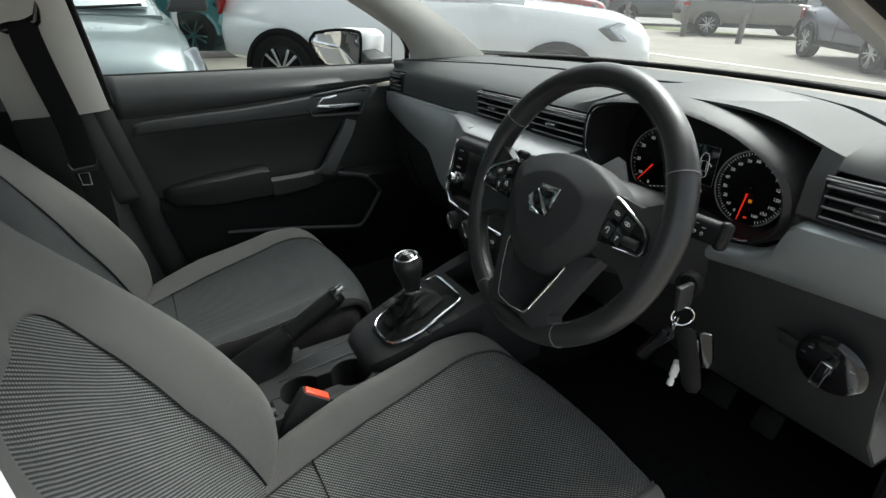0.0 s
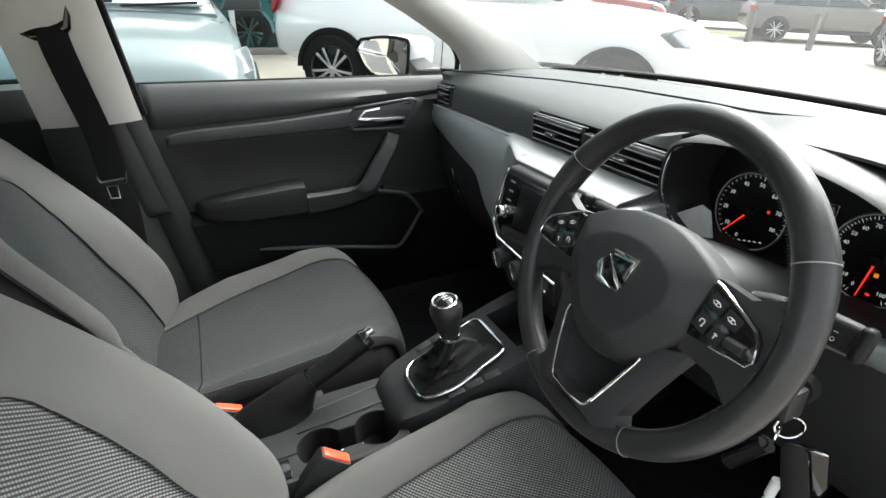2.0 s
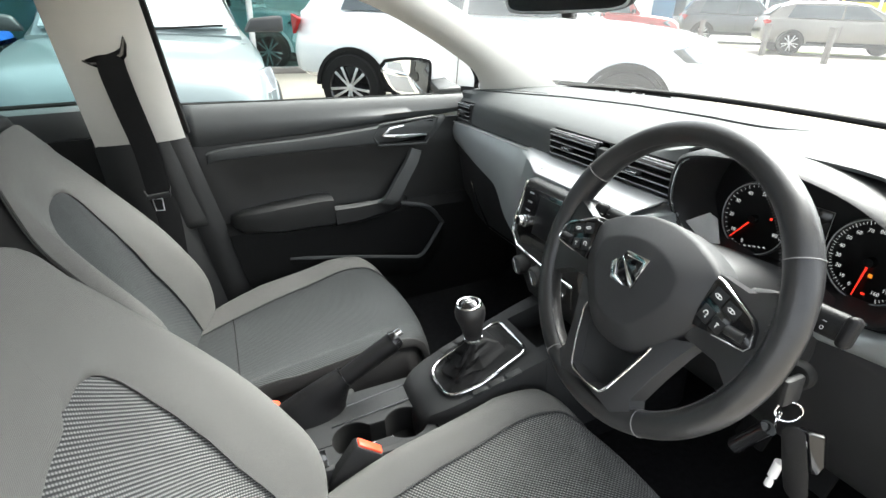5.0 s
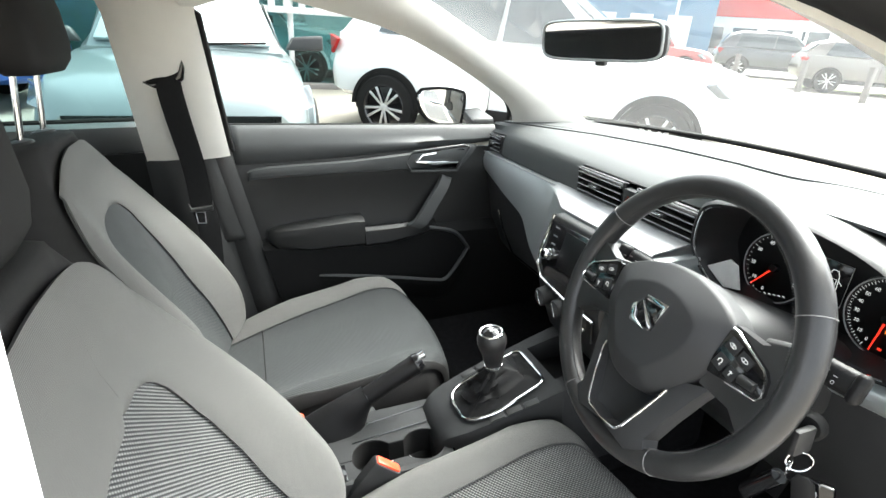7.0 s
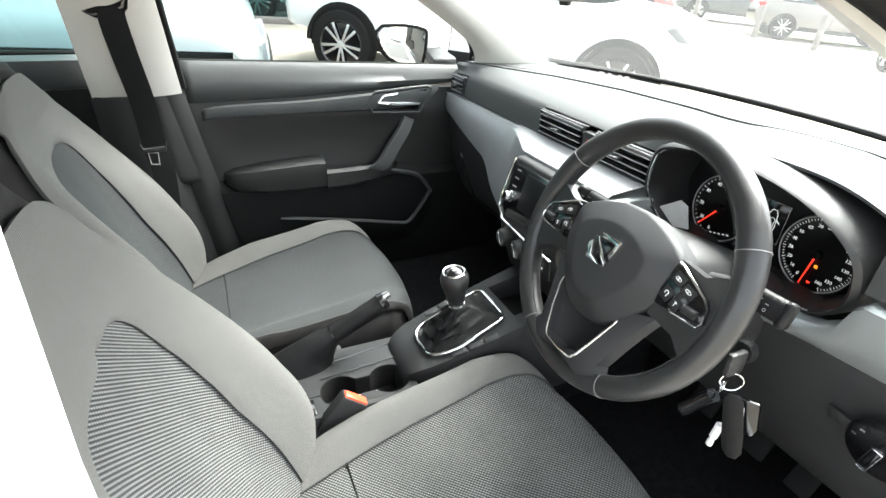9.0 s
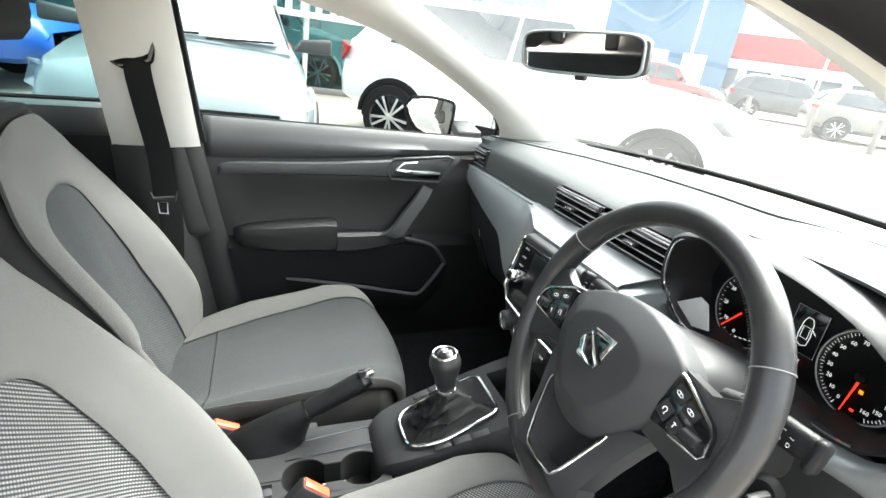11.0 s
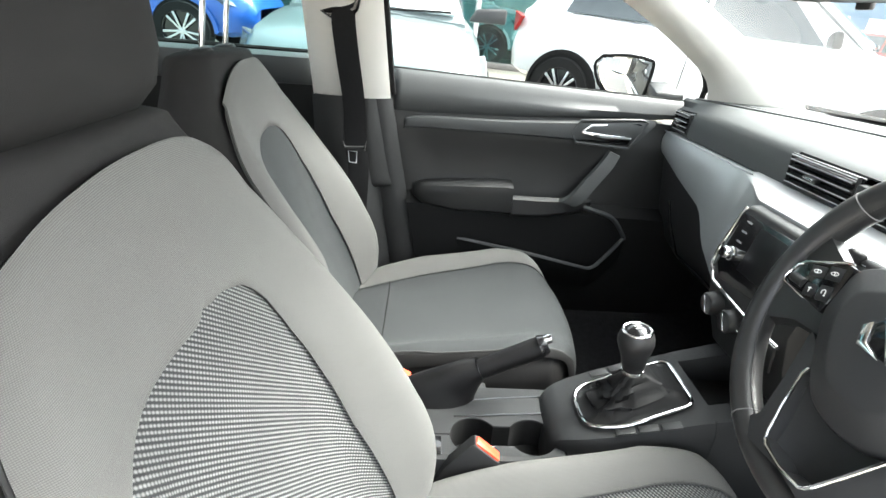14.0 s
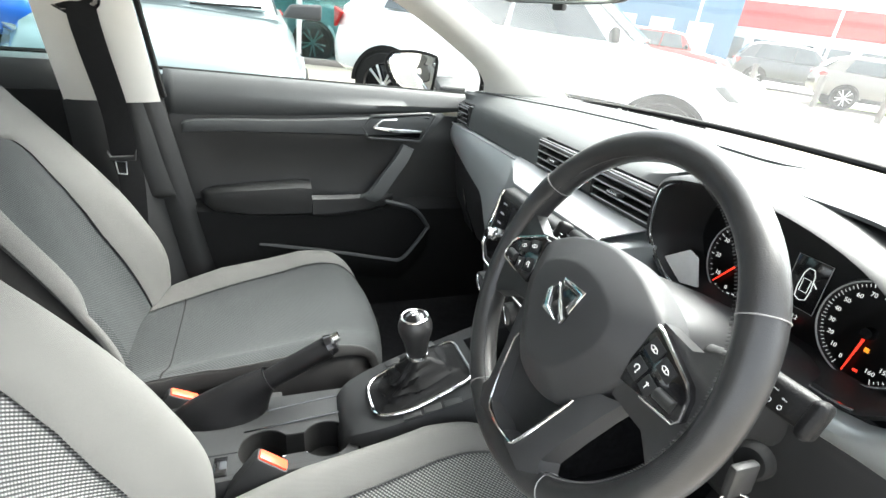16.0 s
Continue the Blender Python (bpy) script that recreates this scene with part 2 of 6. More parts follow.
def bevel(bm, r, seg=2, angle=30):
    es = [e for e in bm.edges if len(e.link_faces) == 2 and e.calc_face_angle(0) > radians(angle)]
    if r > 0 and es:
        bmesh.ops.bevel(bm, geom=es, offset=r, segments=seg, affect="EDGES", profile=0.5, clamp_overlap=True)
    return bm


def box(size, centre=(0, 0, 0), r=0.003, m=None, seg=2, bm=None):
    b = bmesh.new()
    bmesh.ops.create_cube(b, size=1)
    bmesh.ops.transform(b, matrix=Matrix.Diagonal((*size, 1)), verts=b.verts)
    bevel(b, r, seg)
    bmesh.ops.transform(b, matrix=(m or Matrix()) @ Matrix.Translation(centre), verts=b.verts)
    return join(bm, b)


def join(bm, b):
    if bm is None:
        return b
    me = bpy.data.meshes.new("tmp")
    b.to_mesh(me)
    b.free()
    bm.from_mesh(me)
    bpy.data.meshes.remove(me)
    return bm


def prism(pts, push, r=0.002, m=None, seg=2, bm=None):
    """A solid from a flat outline pushed along a vector."""
    b = bmesh.new()
    push = Vector(push)
    a = [b.verts.new(Vector(p)) for p in pts]
    c = [b.verts.new(Vector(p) + push) for p in pts]
    b.faces.new(a)
    b.faces.new(c[::-1])
    for i in range(len(a)):
        j = (i + 1) % len(a)
        b.faces.new((a[j], a[i], c[i], c[j]))
    bmesh.ops.recalc_face_normals(b, faces=b.faces[:])
    bevel(b, r, seg)
    if m:
        bmesh.ops.transform(b, matrix=m, verts=b.verts)
    return join(bm, b)


def tube(pts, r, n=10, closed=False, bm=None, flat=1.0, m=None):
    """A rod along points; r a number or a function of 0..1; flat squeezes it along the frame's normal."""
    pts = [Vector(p) for p in pts]
    k = len(pts)
    rows = []
    ref = None
    for i, p in enumerate(pts):
        a, c = (pts[(i - 1) % k], pts[(i + 1) % k]) if closed else (pts[max(i - 1, 0)], pts[min(i + 1, k - 1)])
        d = (c - a).normalized()
        if ref is None:
            ref = d.orthogonal().normalized() if abs(d.z) > 0.95 else Vector((0, 0, 1)).cross(d).normalized()
        ref = (ref - d * ref.dot(d)).normalized()
        up = d.cross(ref)
        rad = r(i / (k - 1)) if callable(r) else r
        rows.append([p + (ref * math.cos(t) + up * math.sin(t) * flat) * rad for t in (2 * math.pi * j / n for j in range(n))])
    b = loft(rows, close_u=True, close_v=closed, caps=not closed)
    if m:
        bmesh.ops.transform(b, matrix=m, verts=b.verts)
    return join(bm, b)


def lathe(profile, n=24, m=None, bm=None):
    rows = [[Vector((r * math.cos(t), r * math.sin(t), h)) for t in (2 * math.pi * j / n for j in range(n))] for r, h in profile]
    b = loft(rows, close_u=True, caps=True)
    bmesh.ops.remove_doubles(b, verts=b.verts, dist=1e-5)
    if m:
        bmesh.ops.transform(b, matrix=m, verts=b.verts)
    return join(bm, b)


def writing(name, text, size, material, parent, m, depth=0.0003):
    cu = bpy.data.curves.new(name, "FONT")
    cu.body = text
    cu.size = size
    cu.align_x, cu.align_y = "CENTER", "CENTER"
    cu.extrude = depth
    cu.resolution_u = 2
    tmp = bpy.data.objects.new(name, cu)
    me = bpy.data.meshes.new_from_object(tmp)
    bpy.data.objects.remove(tmp)
    bpy.data.curves.remove(cu)
    me.transform(m)
    me.materials.clear()
    me.materials.append(M[material])
    ob = new(name, me)
    ob.parent = parent
    return ob


def rounded(pts, r, n=4):
    """A closed outline with its corners rounded off."""
    pts = [Vector(p) for p in pts]
    out = []
    for i, p in enumerate(pts):
        a, b = pts[i - 1], pts[(i + 1) % len(pts)]
        da, db = min(r, (a - p).length * 0.48), min(r, (b - p).length * 0.48)
        u, w = p + (a - p).normalized() * da, p + (b - p).normalized() * db
        out += [u * (1 - t) ** 2 + p * 2 * t * (1 - t) + w * t * t for t in (k / n for k in range(n + 1))]
    return out


def facing(o, right, up):
    """A frame at o with local x to the right, y up and z towards the viewer."""
    x = Vector(right).normalized()
    y = (Vector(up) - x * Vector(up).dot(x)).normalized()
    z = x.cross(y)
    return Matrix.Translation(o) @ Matrix((x, y, z)).transposed().to_4x4()


# ---- cabin setting ----
def mirrored(rows, side):
    return [[V(p[0], p[1] * side, p[2]) for p in r] for r in rows]


floor = finish("floor", thick(loft([[V(x, y, 0.30 + (0.22 if x > 0.62 else 0.0) + (0.05 if abs(y) > 0.68 else 0)) for y in np.linspace(-0.72, 0.74, 9)]
                                    for x in (-1.7, -1.2, -0.6, 0.0, 0.45, 0.62, 0.74)]), 0.02), "carpet")
tagged(floor, "black carpeted car floor under the seats", "floor", kind="structure")

# upper window line and windscreen line of one side
SIDE_EDGE = spline([(-0.56, 0.552, 1.300), (-0.41, 0.538, 1.333), (-0.25, 0.548, 1.302), (-0.071, 0.572, 1.252), (0.098, 0.606, 1.172),
                    (0.261, 0.648, 1.072), (0.312, 0.672, 1.02), (0.322, 0.692, 0.975)], 4)
SCREEN_EDGE = spline([(-0.56, 0.46, 1.385), (-0.41, 0.455, 1.388), (-0.25, 0.46, 1.38), (-0.06, 0.50, 1.335), (0.12, 0.55, 1.245),
                      (0.34, 0.605, 1.128), (0.46, 0.63, 1.052), (0.575, 0.665, 0.975)], 4)


def pillar_rows(side, out=0.0):
    rows = []
    for a, b in zip(SIDE_EDGE, SCREEN_EDGE):
        row = []
        for k in range(9):
            t = k / 8
            p = a.lerp(b, t)
            p = p + V(-0.012, -0.028, -0.008) * math.sin(math.pi * t) + V(0, out, out * 0.6)
            row.append(V(p.x, p.y * side, p.z))
        rows.append(row)
    return rows


for side, nm in ((1, "trim_a_pillar_left"), (-1, "trim_a_pillar_right")):
    tr = finish(nm, thick(loft(pillar_rows(side)), 0.012), "pillar")
    tagged(tr, "pale grey plastic windscreen pillar trim and roof edge", "pillar trim", kind="structure")
    # rubber seal along the door opening
    seal = tube([V(p.x, (p.y + (0.012 if side > 0 else 0.028)) * side, p.z + 0.008) for p in SIDE_EDGE[:-2]], 0.011 if side > 0 else 0.024, 10)
    tagged(finish("trim_door_seal", seal, "rubber"), "black rubber door seal along the roof edge", "door seal", kind="structure")

# roof lining with the sun-visor edge, and the roof skin above
roof_rows = []
for x in np.linspace(-1.75, -0.10, 12):
    e = table([(-1.75, 1.36), (-0.6, 1.387), (-0.35, 1.386), (-0.10, 1.352)], x)
    w = table([(-1.75, 0.46), (-0.41, 0.455), (-0.10, 0.49)], x)
    roof_rows.append([V(x, y * w, e + 0.02 * (1 - y * y)) for y in np.linspace(-1, 1, 11)])
ceiling = finish("ceiling", thick(loft(roof_rows), 0.015), "liner")
tagged(ceiling, "pale cloth roof lining of the car", "roof lining", kind="structure")
outer = []
for x in np.linspace(-1.85, -0.02, 12):
    e = table([(-1.85, 1.38), (-0.6, 1.435), (-0.3, 1.43), (-0.02, 1.36)], x)
    outer.append([V(x, y * 0.60, e + 0.025 * (1 - y * y) - 0.05 * max(0, abs(y) - 0.8) * 5) for y in np.linspace(-1, 1, 13)])
tagged(finish("trim_roof_skin", thick(loft(outer), 0.006), "body"), "white painted steel car roof", "roof", kind="structure")
for y in (0.28, -0.30):
    vis = thing("sun_visor", "pale cloth sun visor folded flat against the roof lining", "sun visor", "sun visors")
    part("panel", box((0.15, 0.38, 0.016), (-0.185, y, 1.352), 0.007, pose(0, 0, 0), 3), "liner", vis)
    part("hinge", tube([V(-0.125, y - 0.17, 1.352), V(-0.125, y + 0.17, 1.352)], 0.006), "pillar", vis)


def pillar_b(side):
    """The door post: pale upper trim with the belt slot, black lower trim."""
    def pt(x, z, out=0.0):
        y = 0.685 - max(0, z - 0.94) * 0.37 + out
        return V(x - (0.05 if side < 0 else 0), y * side, z)
    up = []
    for z in np.linspace(0.942, 1.36, 12):
        t = (z - 0.942) / 0.418
        x0 = -0.708 - 0.006 * t - 0.02 * max(0, t - 0.85) * 6
        x1 = -0.519 - 0.028 * t + 0.02 * max(0, t - 0.85) * 6
        up.append([pt(x0 + (x1 - x0) * k / 10, z, -0.022 * math.sin(math.pi * k / 10) ** 0.6) for k in range(11)])
    tagged(finish("trim_b_pillar_upper_" + ("left" if side > 0 else "right"), thick(loft(up), 0.01), "pillar"),
           "pale grey plastic upper door-post trim", "pillar trim", kind="structure")
    low = []
    for z in np.linspace(0.942, 0.33, 12):
        t = (0.942 - z) / 0.612
        x0, x1 = -0.712 + 0.02 * t, -0.517 + 0.115 * t
        low.append([pt(x0 + (x1 - x0) * k / 10, z, 0.004 - (0.03 + 0.03 * t) * math.sin(math.pi * min(1, k / 7)) ** 0.8 if k < 7 else 0.004 - 0.012 * math.sin(math.pi * (k - 7) / 3)) for k in range(11)])
    tagged(finish("trim_b_pillar_lower_" + ("left" if side > 0 else "right"), thick(loft(low), 0.01), "hard"),
           "black grained plastic lower door-post trim", "pillar trim", kind="structure")
    # raised pad between the belt and the door edge, ending in a lip
    def pad_row(z, drop=0.0):
        x1 = table([(0.69, -0.490), (0.762, -0.510), (0.944, -0.541)], z)
        x0 = table([(0.69, -0.592), (0.75, -0.604), (0.944, -0.600)], z)
        sh = 0.05 if side < 0 else 0
        return [V(x - sh, (y + drop) * side, z) for x, y in ((x0, 0.700), (x0 + 0.004, 0.664), (x0 + 0.014, 0.658), ((x0 + x1) / 2, 0.660), (x1 - 0.014, 0.666), (x1 - 0.004, 0.674), (x1, 0.70))]
    pad = [pad_row(z) for z in (0.941, 0.90, 0.85, 0.80, 0.75, 0.725, 0.712)] + [pad_row(0.704, 0.003), pad_row(0.699, 0.010), pad_row(0.697, 0.030)]
    tagged(finish("trim_b_pillar_pad_" + ("left" if side > 0 else "right"), thick(loft(pad), 0.006), "door"),
           "raised dark plastic pad with a lip on the door post", "pillar trim", kind="structure")


pillar_b(1)
pillar_b(-1)
# outer white sill and door-post flange on the open side
fl = loft([[V(-0.515 + dx, y, z) for y, dx in ((-0.70, 0.0), (-0.745, 0.002), (-0.755, -0.012), (-0.755, -0.10), (-0.76, -0.30))] for z in (0.34, 0.6, 0.9, 1.0, 1.1)] +
          [[V(-0.525 + dx, y + 0.05, 1.25) for y, dx in ((-0.70, 0.0), (-0.745, 0.002), (-0.755, -0.012), (-0.755, -0.10), (-0.76, -0.30))]])
tagged(finish("trim_door_post_flange", thick(fl, 0.004), "body"), "white painted door-post edge of the open doorway", "door post", kind="structure")
for s in (1, -1):
    tagged(finish("trim_kick_panel", box((0.42, 0.02, 0.68), (0.58, s * 0.715, 0.62), 0.004), "carpet"), "black kick panel beside the footwell", "kick panel", kind="structure")
tagged(finish("trim_sill", box((1.3, 0.12, 0.08), (0.05, -0.76, 0.345), 0.02), "body"), "white painted door sill", "sill", kind="structure")
tagged(finish("trim_front_post", box((0.16, 0.06, 0.66), (0.44, -0.74, 0.66), 0.02), "hard"), "black lower front door post", "door post", kind="structure")
tagged(finish("wall_bulkhead", box((0.02, 1.5, 0.62), (0.76, 0, 0.63), 0.004), "carpet"), "black bulkhead ahead of the footwells", "bulkhead", kind="structure")

# windscreen
ws = []
for t in np.linspace(0, 1, 12):
    i = t * (len(SCREEN_EDGE) - 13) + 12
    a = SCREEN_EDGE[int(i)].lerp(SCREEN_EDGE[min(int(i) + 1, len(SCREEN_EDGE) - 1)], i - int(i))
    ws.append([V(a.x + 0.13 * (1 - u * u) * (0.55 + 0.45 * t), a.y * u, a.z + 0.012 * (1 - u * u)) for u in np.linspace(-1, 1, 15)])
wsob = finish("window_1", loft(ws), "veiled")
wsob.visible_shadow = False
tagged(wsob, "clear laminated car windscreen", "windscreen", kind="structure")
tagged(finish("trim_cowl", tube([V(0.585 + 0.125 * (1 - u * u), 0.70 * u, 0.980) for u in np.linspace(-1, 1, 25)], 0.010, 8, flat=0.7), "rubber"),
       "black rubber strip along the windscreen's foot", "windscreen seal", kind="structure")

# ---- passenger door ----
door = thing("car_door", "closed front passenger door with black and grey plastic lining", "car door")


def belt(x):
    return 1.010 - 0.046 * (x + 0.51) / 0.86


rear_x = lambda z: table([(0.33, -0.40), (0.50, -0.434), (0.762, -0.485), (0.944, -0.514), (1.02, -0.510)], z)
# main skin in two panels: the shallow dished upper one and the darker lower one set back
def skin(t0, t1, n):
    rows = []
    for s in range(n + 1):
        t = t0 + (t1 - t0) * s / n
        row = []
        for k in range(31):
            u = k / 30
            top = belt(-0.51 + 0.88 * u)
            z = top + (0.34 - top) * t
            x0 = rear_x(z)
            x = x0 + (0.40 - x0) * u
            dish = math.sin(math.pi * max(0.0, min(1.0, (t - 0.2) / 0.27))) * min(1.0, max(0.0, (u - 0.045) / 0.03)) * min(1.0, max(0.0, (0.72 - u) / 0.12))
            y = 0.712 + 0.010 * math.sin(math.pi * min(1, t / 0.2)) + 0.009 * dish - (0.028 if t > 0.49 else 0.0) * max(0.0, min(1.0, (t - 0.47) / 0.05))
            row.append(V(x, y, z))
        rows.append(row)
    return thick(loft(rows), 0.02)


part("lining", skin(0.10, 0.487, 16), "door", door, "dark grey upper door lining")
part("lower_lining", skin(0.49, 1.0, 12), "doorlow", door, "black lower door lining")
part("lining_groove", tube(spline([(-0.486, 0.709, 0.862), (-0.478, 0.709, 0.841), (-0.459, 0.709, 0.748), (-0.452, 0.706, 0.691), (-0.424, 0.702, 0.664), (-0.30, 0.700, 0.650)], 4), 0.0028, 6), "rubber", door)
part("lining_groove", tube([V(-0.488, 0.709, 0.863), V(-0.505, 0.709, 0.866)], 0.0024, 6), "rubber", door)
# soft top roll, from the window line to the trim strip
rows = []
for k in range(40):
    u = k / 39
    x = -0.508 + 0.86 * u
    zt = belt(x)
    zb = table([(-0.51, 0.905), (-0.45, 0.902), (-0.2, 0.905), (0.1, 0.918), (0.2, 0.920), (0.36, 0.93)], x)
    prof = [(0.728, zb), (0.729, zt - 0.004), (0.7275, zt + 0.003), (0.722, zt - 0.0005), (0.714, zt - 0.010), (0.705, zt - 0.025), (0.697, zt - 0.044), (0.692, (zt + zb) / 2 - 0.01), (0.695, zb + 0.008), (0.702, zb)]
    rows.append([V(x, y, z) for y, z in prof])
part("top_roll", loft(rows, close_u=True, caps=True), "doortop", door, "dark grey grained upper door roll", 100)
# trim strip sweeping along below the roll
strip_top = spline([(-0.478, 0.695, 0.868), (-0.452, 0.692, 0.897), (-0.20, 0.690, 0.900), (0.05, 0.690, 0.912), (0.182, 0.692, 0.921), (0.205, 0.692, 0.915)], 5)
strip_bot = spline([(-0.478, 0.695, 0.860), (-0.44, 0.690, 0.866), (-0.20, 0.688, 0.862), (-0.02, 0.690, 0.856), (0.12, 0.692, 0.850), (0.150, 0.692, 0.852)], 5)
part("trim_strip", thick(loft([[a, a.lerp(b, 0.12) + V(0, -0.007, 0), a.lerp(b, 0.5) + V(0, -0.010, 0), a.lerp(b, 0.9) + V(0, -0.007, 0), b]
                               for a, b in zip(strip_top, strip_bot)]), 0.006), "doortop", door, "dark grey sculpted trim strip")
# handle recess and lever
part("handle_recess", prism([V(-0.020, 0.684, 0.880), V(0.002, 0.684, 0.907), V(0.150, 0.684, 0.914), V(0.166, 0.684, 0.909), V(0.132, 0.684, 0.850), V(-0.004, 0.684, 0.858)], (0, 0.02, 0), 0.004), "gloss", door, "black recess behind the door lever")
part("recess_frame", tube([V(0.160, 0.684, 0.920), V(0.178, 0.686, 0.914), V(0.136, 0.684, 0.842), V(-0.012, 0.684, 0.852), V(-0.028, 0.684, 0.880), V(-0.004, 0.684, 0.910)], 0.0042, 8, closed=True), "doortop", door)
part("door_lever", prism([V(0.0, 0.676, 0.878), V(0.004, 0.676, 0.884), V(0.06, 0.672, 0.879), V(0.137, 0.676, 0.874), V(0.137, 0.676, 0.865), V(0.06, 0.672, 0.866)], (0, 0.009, 0), 0.002), "chrome", door, "polished chrome door lever")
part("lever_edge", tube([V(0.0, 0.678, 0.881), V(0.024, 0.680, 0.900), V(0.066, 0.682, 0.903)], 0.0028, 6), "chrome", door)
# armrest with pull strap
rows = []
for x, zt, zb, d in ((-0.452, 0.706, 0.690, 0.006), (-0.446, 0.714, 0.672, 0.024), (-0.42, 0.722, 0.655, 0.045), (-0.33, 0.730, 0.645, 0.060), (-0.20, 0.735, 0.643, 0.064), (-0.172, 0.732, 0.643, 0.064)):
    rows.append([V(x, 0.70, zt), V(x, 0.70 - d * 0.7, zt), V(x, 0.70 - d * 0.95, zt - 0.008), V(x, 0.70 - d, zt - 0.03), V(x, 0.70 - d * 0.9, zb + 0.012), V(x, 0.70 - d * 0.6, zb), V(x, 0.70, zb)])
part("armrest", loft(rows, caps=True), "door", door, "padded black armrest")
rows = []
for x, zt, zb, d in ((-0.171, 0.702, 0.640, 0.062), (-0.10, 0.700, 0.640, 0.060), (-0.03, 0.700, 0.648, 0.056), (0.03, 0.698, 0.66, 0.048), (0.06, 0.690, 0.670, 0.02)):
    rows.append([V(x, 0.70, zt - 0.012), V(x, 0.70 - d * 0.55, zt - 0.012), V(x, 0.70 - d * 0.8, zt), V(x, 0.70 - d, zt - 0.008), V(x, 0.70 - d, zb + 0.012), V(x, 0.70 - d * 0.8, zb), V(x, 0.70, zb)])
part("switch_shelf", loft(rows, caps=True), "hard", door, "black shelf with the window switch")
part("window_switch", box((0.022, 0.014, 0.006), (-0.045, 0.672, 0.692), 0.002), "gloss", door)
rows = []
for p, w in zip(spline([(0.104, 0.690, 0.826), (0.080, 0.668, 0.795), (0.040, 0.652, 0.748), (0.005, 0.640, 0.705), (-0.02, 0.640, 0.690)], 4), np.linspace(0.019, 0.024, 17)):
    rows.append([p + V(-w, 0.008, 0.006), p + V(-w * 0.8, -0.004, 0.006), p + V(w * 0.8, -0.004, -0.008), p + V(w, 0.008, -0.008), p + V(w * 0.8, 0.016, -0.008), p + V(-w * 0.8, 0.016, 0.006)])
part("pull_handle", loft(rows, close_u=True, caps=True), "doortop", door, "slanted dark grey pull handle")
# lower map pocket
lip = spline([(-0.315, 0.668, 0.560), (-0.12, 0.650, 0.531), (0.035, 0.635, 0.503), (0.075, 0.632, 0.500), (0.110, 0.645, 0.522), (0.160, 0.658, 0.580), (0.163, 0.660, 0.594), (0.122, 0.660, 0.646), (0.06, 0.660, 0.668), (0.005, 0.660, 0.682)], 6)
part("pocket_lip", tube(lip, 0.0065, 8), "doortop", door)
rows = []
for p in lip[:33]:
    rows.append([p, p + V(0, 0.004, -0.03), V(p.x, 0.672, p.z - 0.08), V(p.x, 0.684, 0.36)])
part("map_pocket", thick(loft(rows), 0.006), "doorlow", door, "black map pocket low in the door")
part("door_speaker", lathe([(0.0, 0.004), (0.075, 0.003), (0.080, 0.0)], 24, facing((0.20, 0.668, 0.47), (1, 0, 0), (0, 0, 1))), "doorlow", door)
# window glass and its frame
gl = [[V(p.x, p.y + 0.02, p.z), V(p.x, 0.728 - max(0, (belt(p.x) - 0.97)) * 0.1, belt(p.x) - 0.01)] for p in SIDE_EDGE]
gob = part("window_glass", loft(gl), "screen", door)
gob.visible_shadow = False
part("window_frame", tube([V(-0.508, 0.690, 0.95), V(-0.512, 0.668, 1.0), V(-0.520, 0.620, 1.12), V(-0.527, 0.585, 1.22), V(-0.531, 0.562, 1.28), *[V(p.x, p.y + 0.026, p.z + 0.006) for p in SIDE_EDGE]], 0.0075, 8), "rubber", door, "black rubber window frame")
part("belt_seal", tube([V(x, 0.7300, belt(x) + 0.0015) for x in np.linspace(-0.52, 0.33, 20)], 0.0045, 8), "rubber", door)
part("rear_gap_seal", tube([V(rear_x(z) - 0.006, 0.690, z) for z in np.linspace(0.34, 1.0, 16)], 0.0095, 8), "rubber", door)
# mirror outside
mir = thing("door_mirror", "white door mirror with clear glass outside the passenger window", "door mirror")
mo = [V(0.12, 0.975, 1.062), V(0.10, 0.98, 1.03), V(0.135, 0.965, 0.958), V(0.20, 0.86, 0.945), V(0.215, 0.845, 0.96), V(0.225, 0.835, 1.045), V(0.215, 0.845, 1.064), V(0.17, 0.90, 1.07)]
mc = sum(mo, V(0, 0, 0)) / len(mo)
rows = [[mc + (p - mc) * s + V(dx, dx * 0.35, 0) for p in mo] for s, dx in ((0.96, -0.002), (1.03, 0.002), (1.09, 0.03), (1.05, 0.07), (0.8, 0.11), (0.3, 0.125))]
part("housing", loft(rows, close_u=True, caps=True), "body", mir)
mn = (mo[2] - mo[7]).cross(mo[5] - mo[0]).normalized()
mn = mn if mn.x < 0 else -mn
mrows = [[mc + (p - mc) * 0.97 * s - mn * (0.004 + ((p - mc) * 0.97 * s).length_squared * 0.45) + mn * 0.011 for p in spline(mo + [mo[0]], 3)[:-1]] for s in (1.0, 0.85, 0.7, 0.5, 0.3, 0.1, 0.01)]
part("mirror_glass", loft(mrows, close_u=True), "mirror", mir, "convex mirror glass")
part("rim", tube([mc + (p - mc) * 1.0 + V(-0.006, -0.002, 0) for p in spline(mo + [mo[0]], 3)[:-1]], 0.005, 6, closed=True), "rubber", mir)
part("foot", prism([V(0.20, 0.73, 0.955), V(0.28, 0.73, 0.955), V(0.28, 0.87, 0.975), V(0.22, 0.87, 0.975)], (0, 0, 0.035), 0.008), "hard", mir)
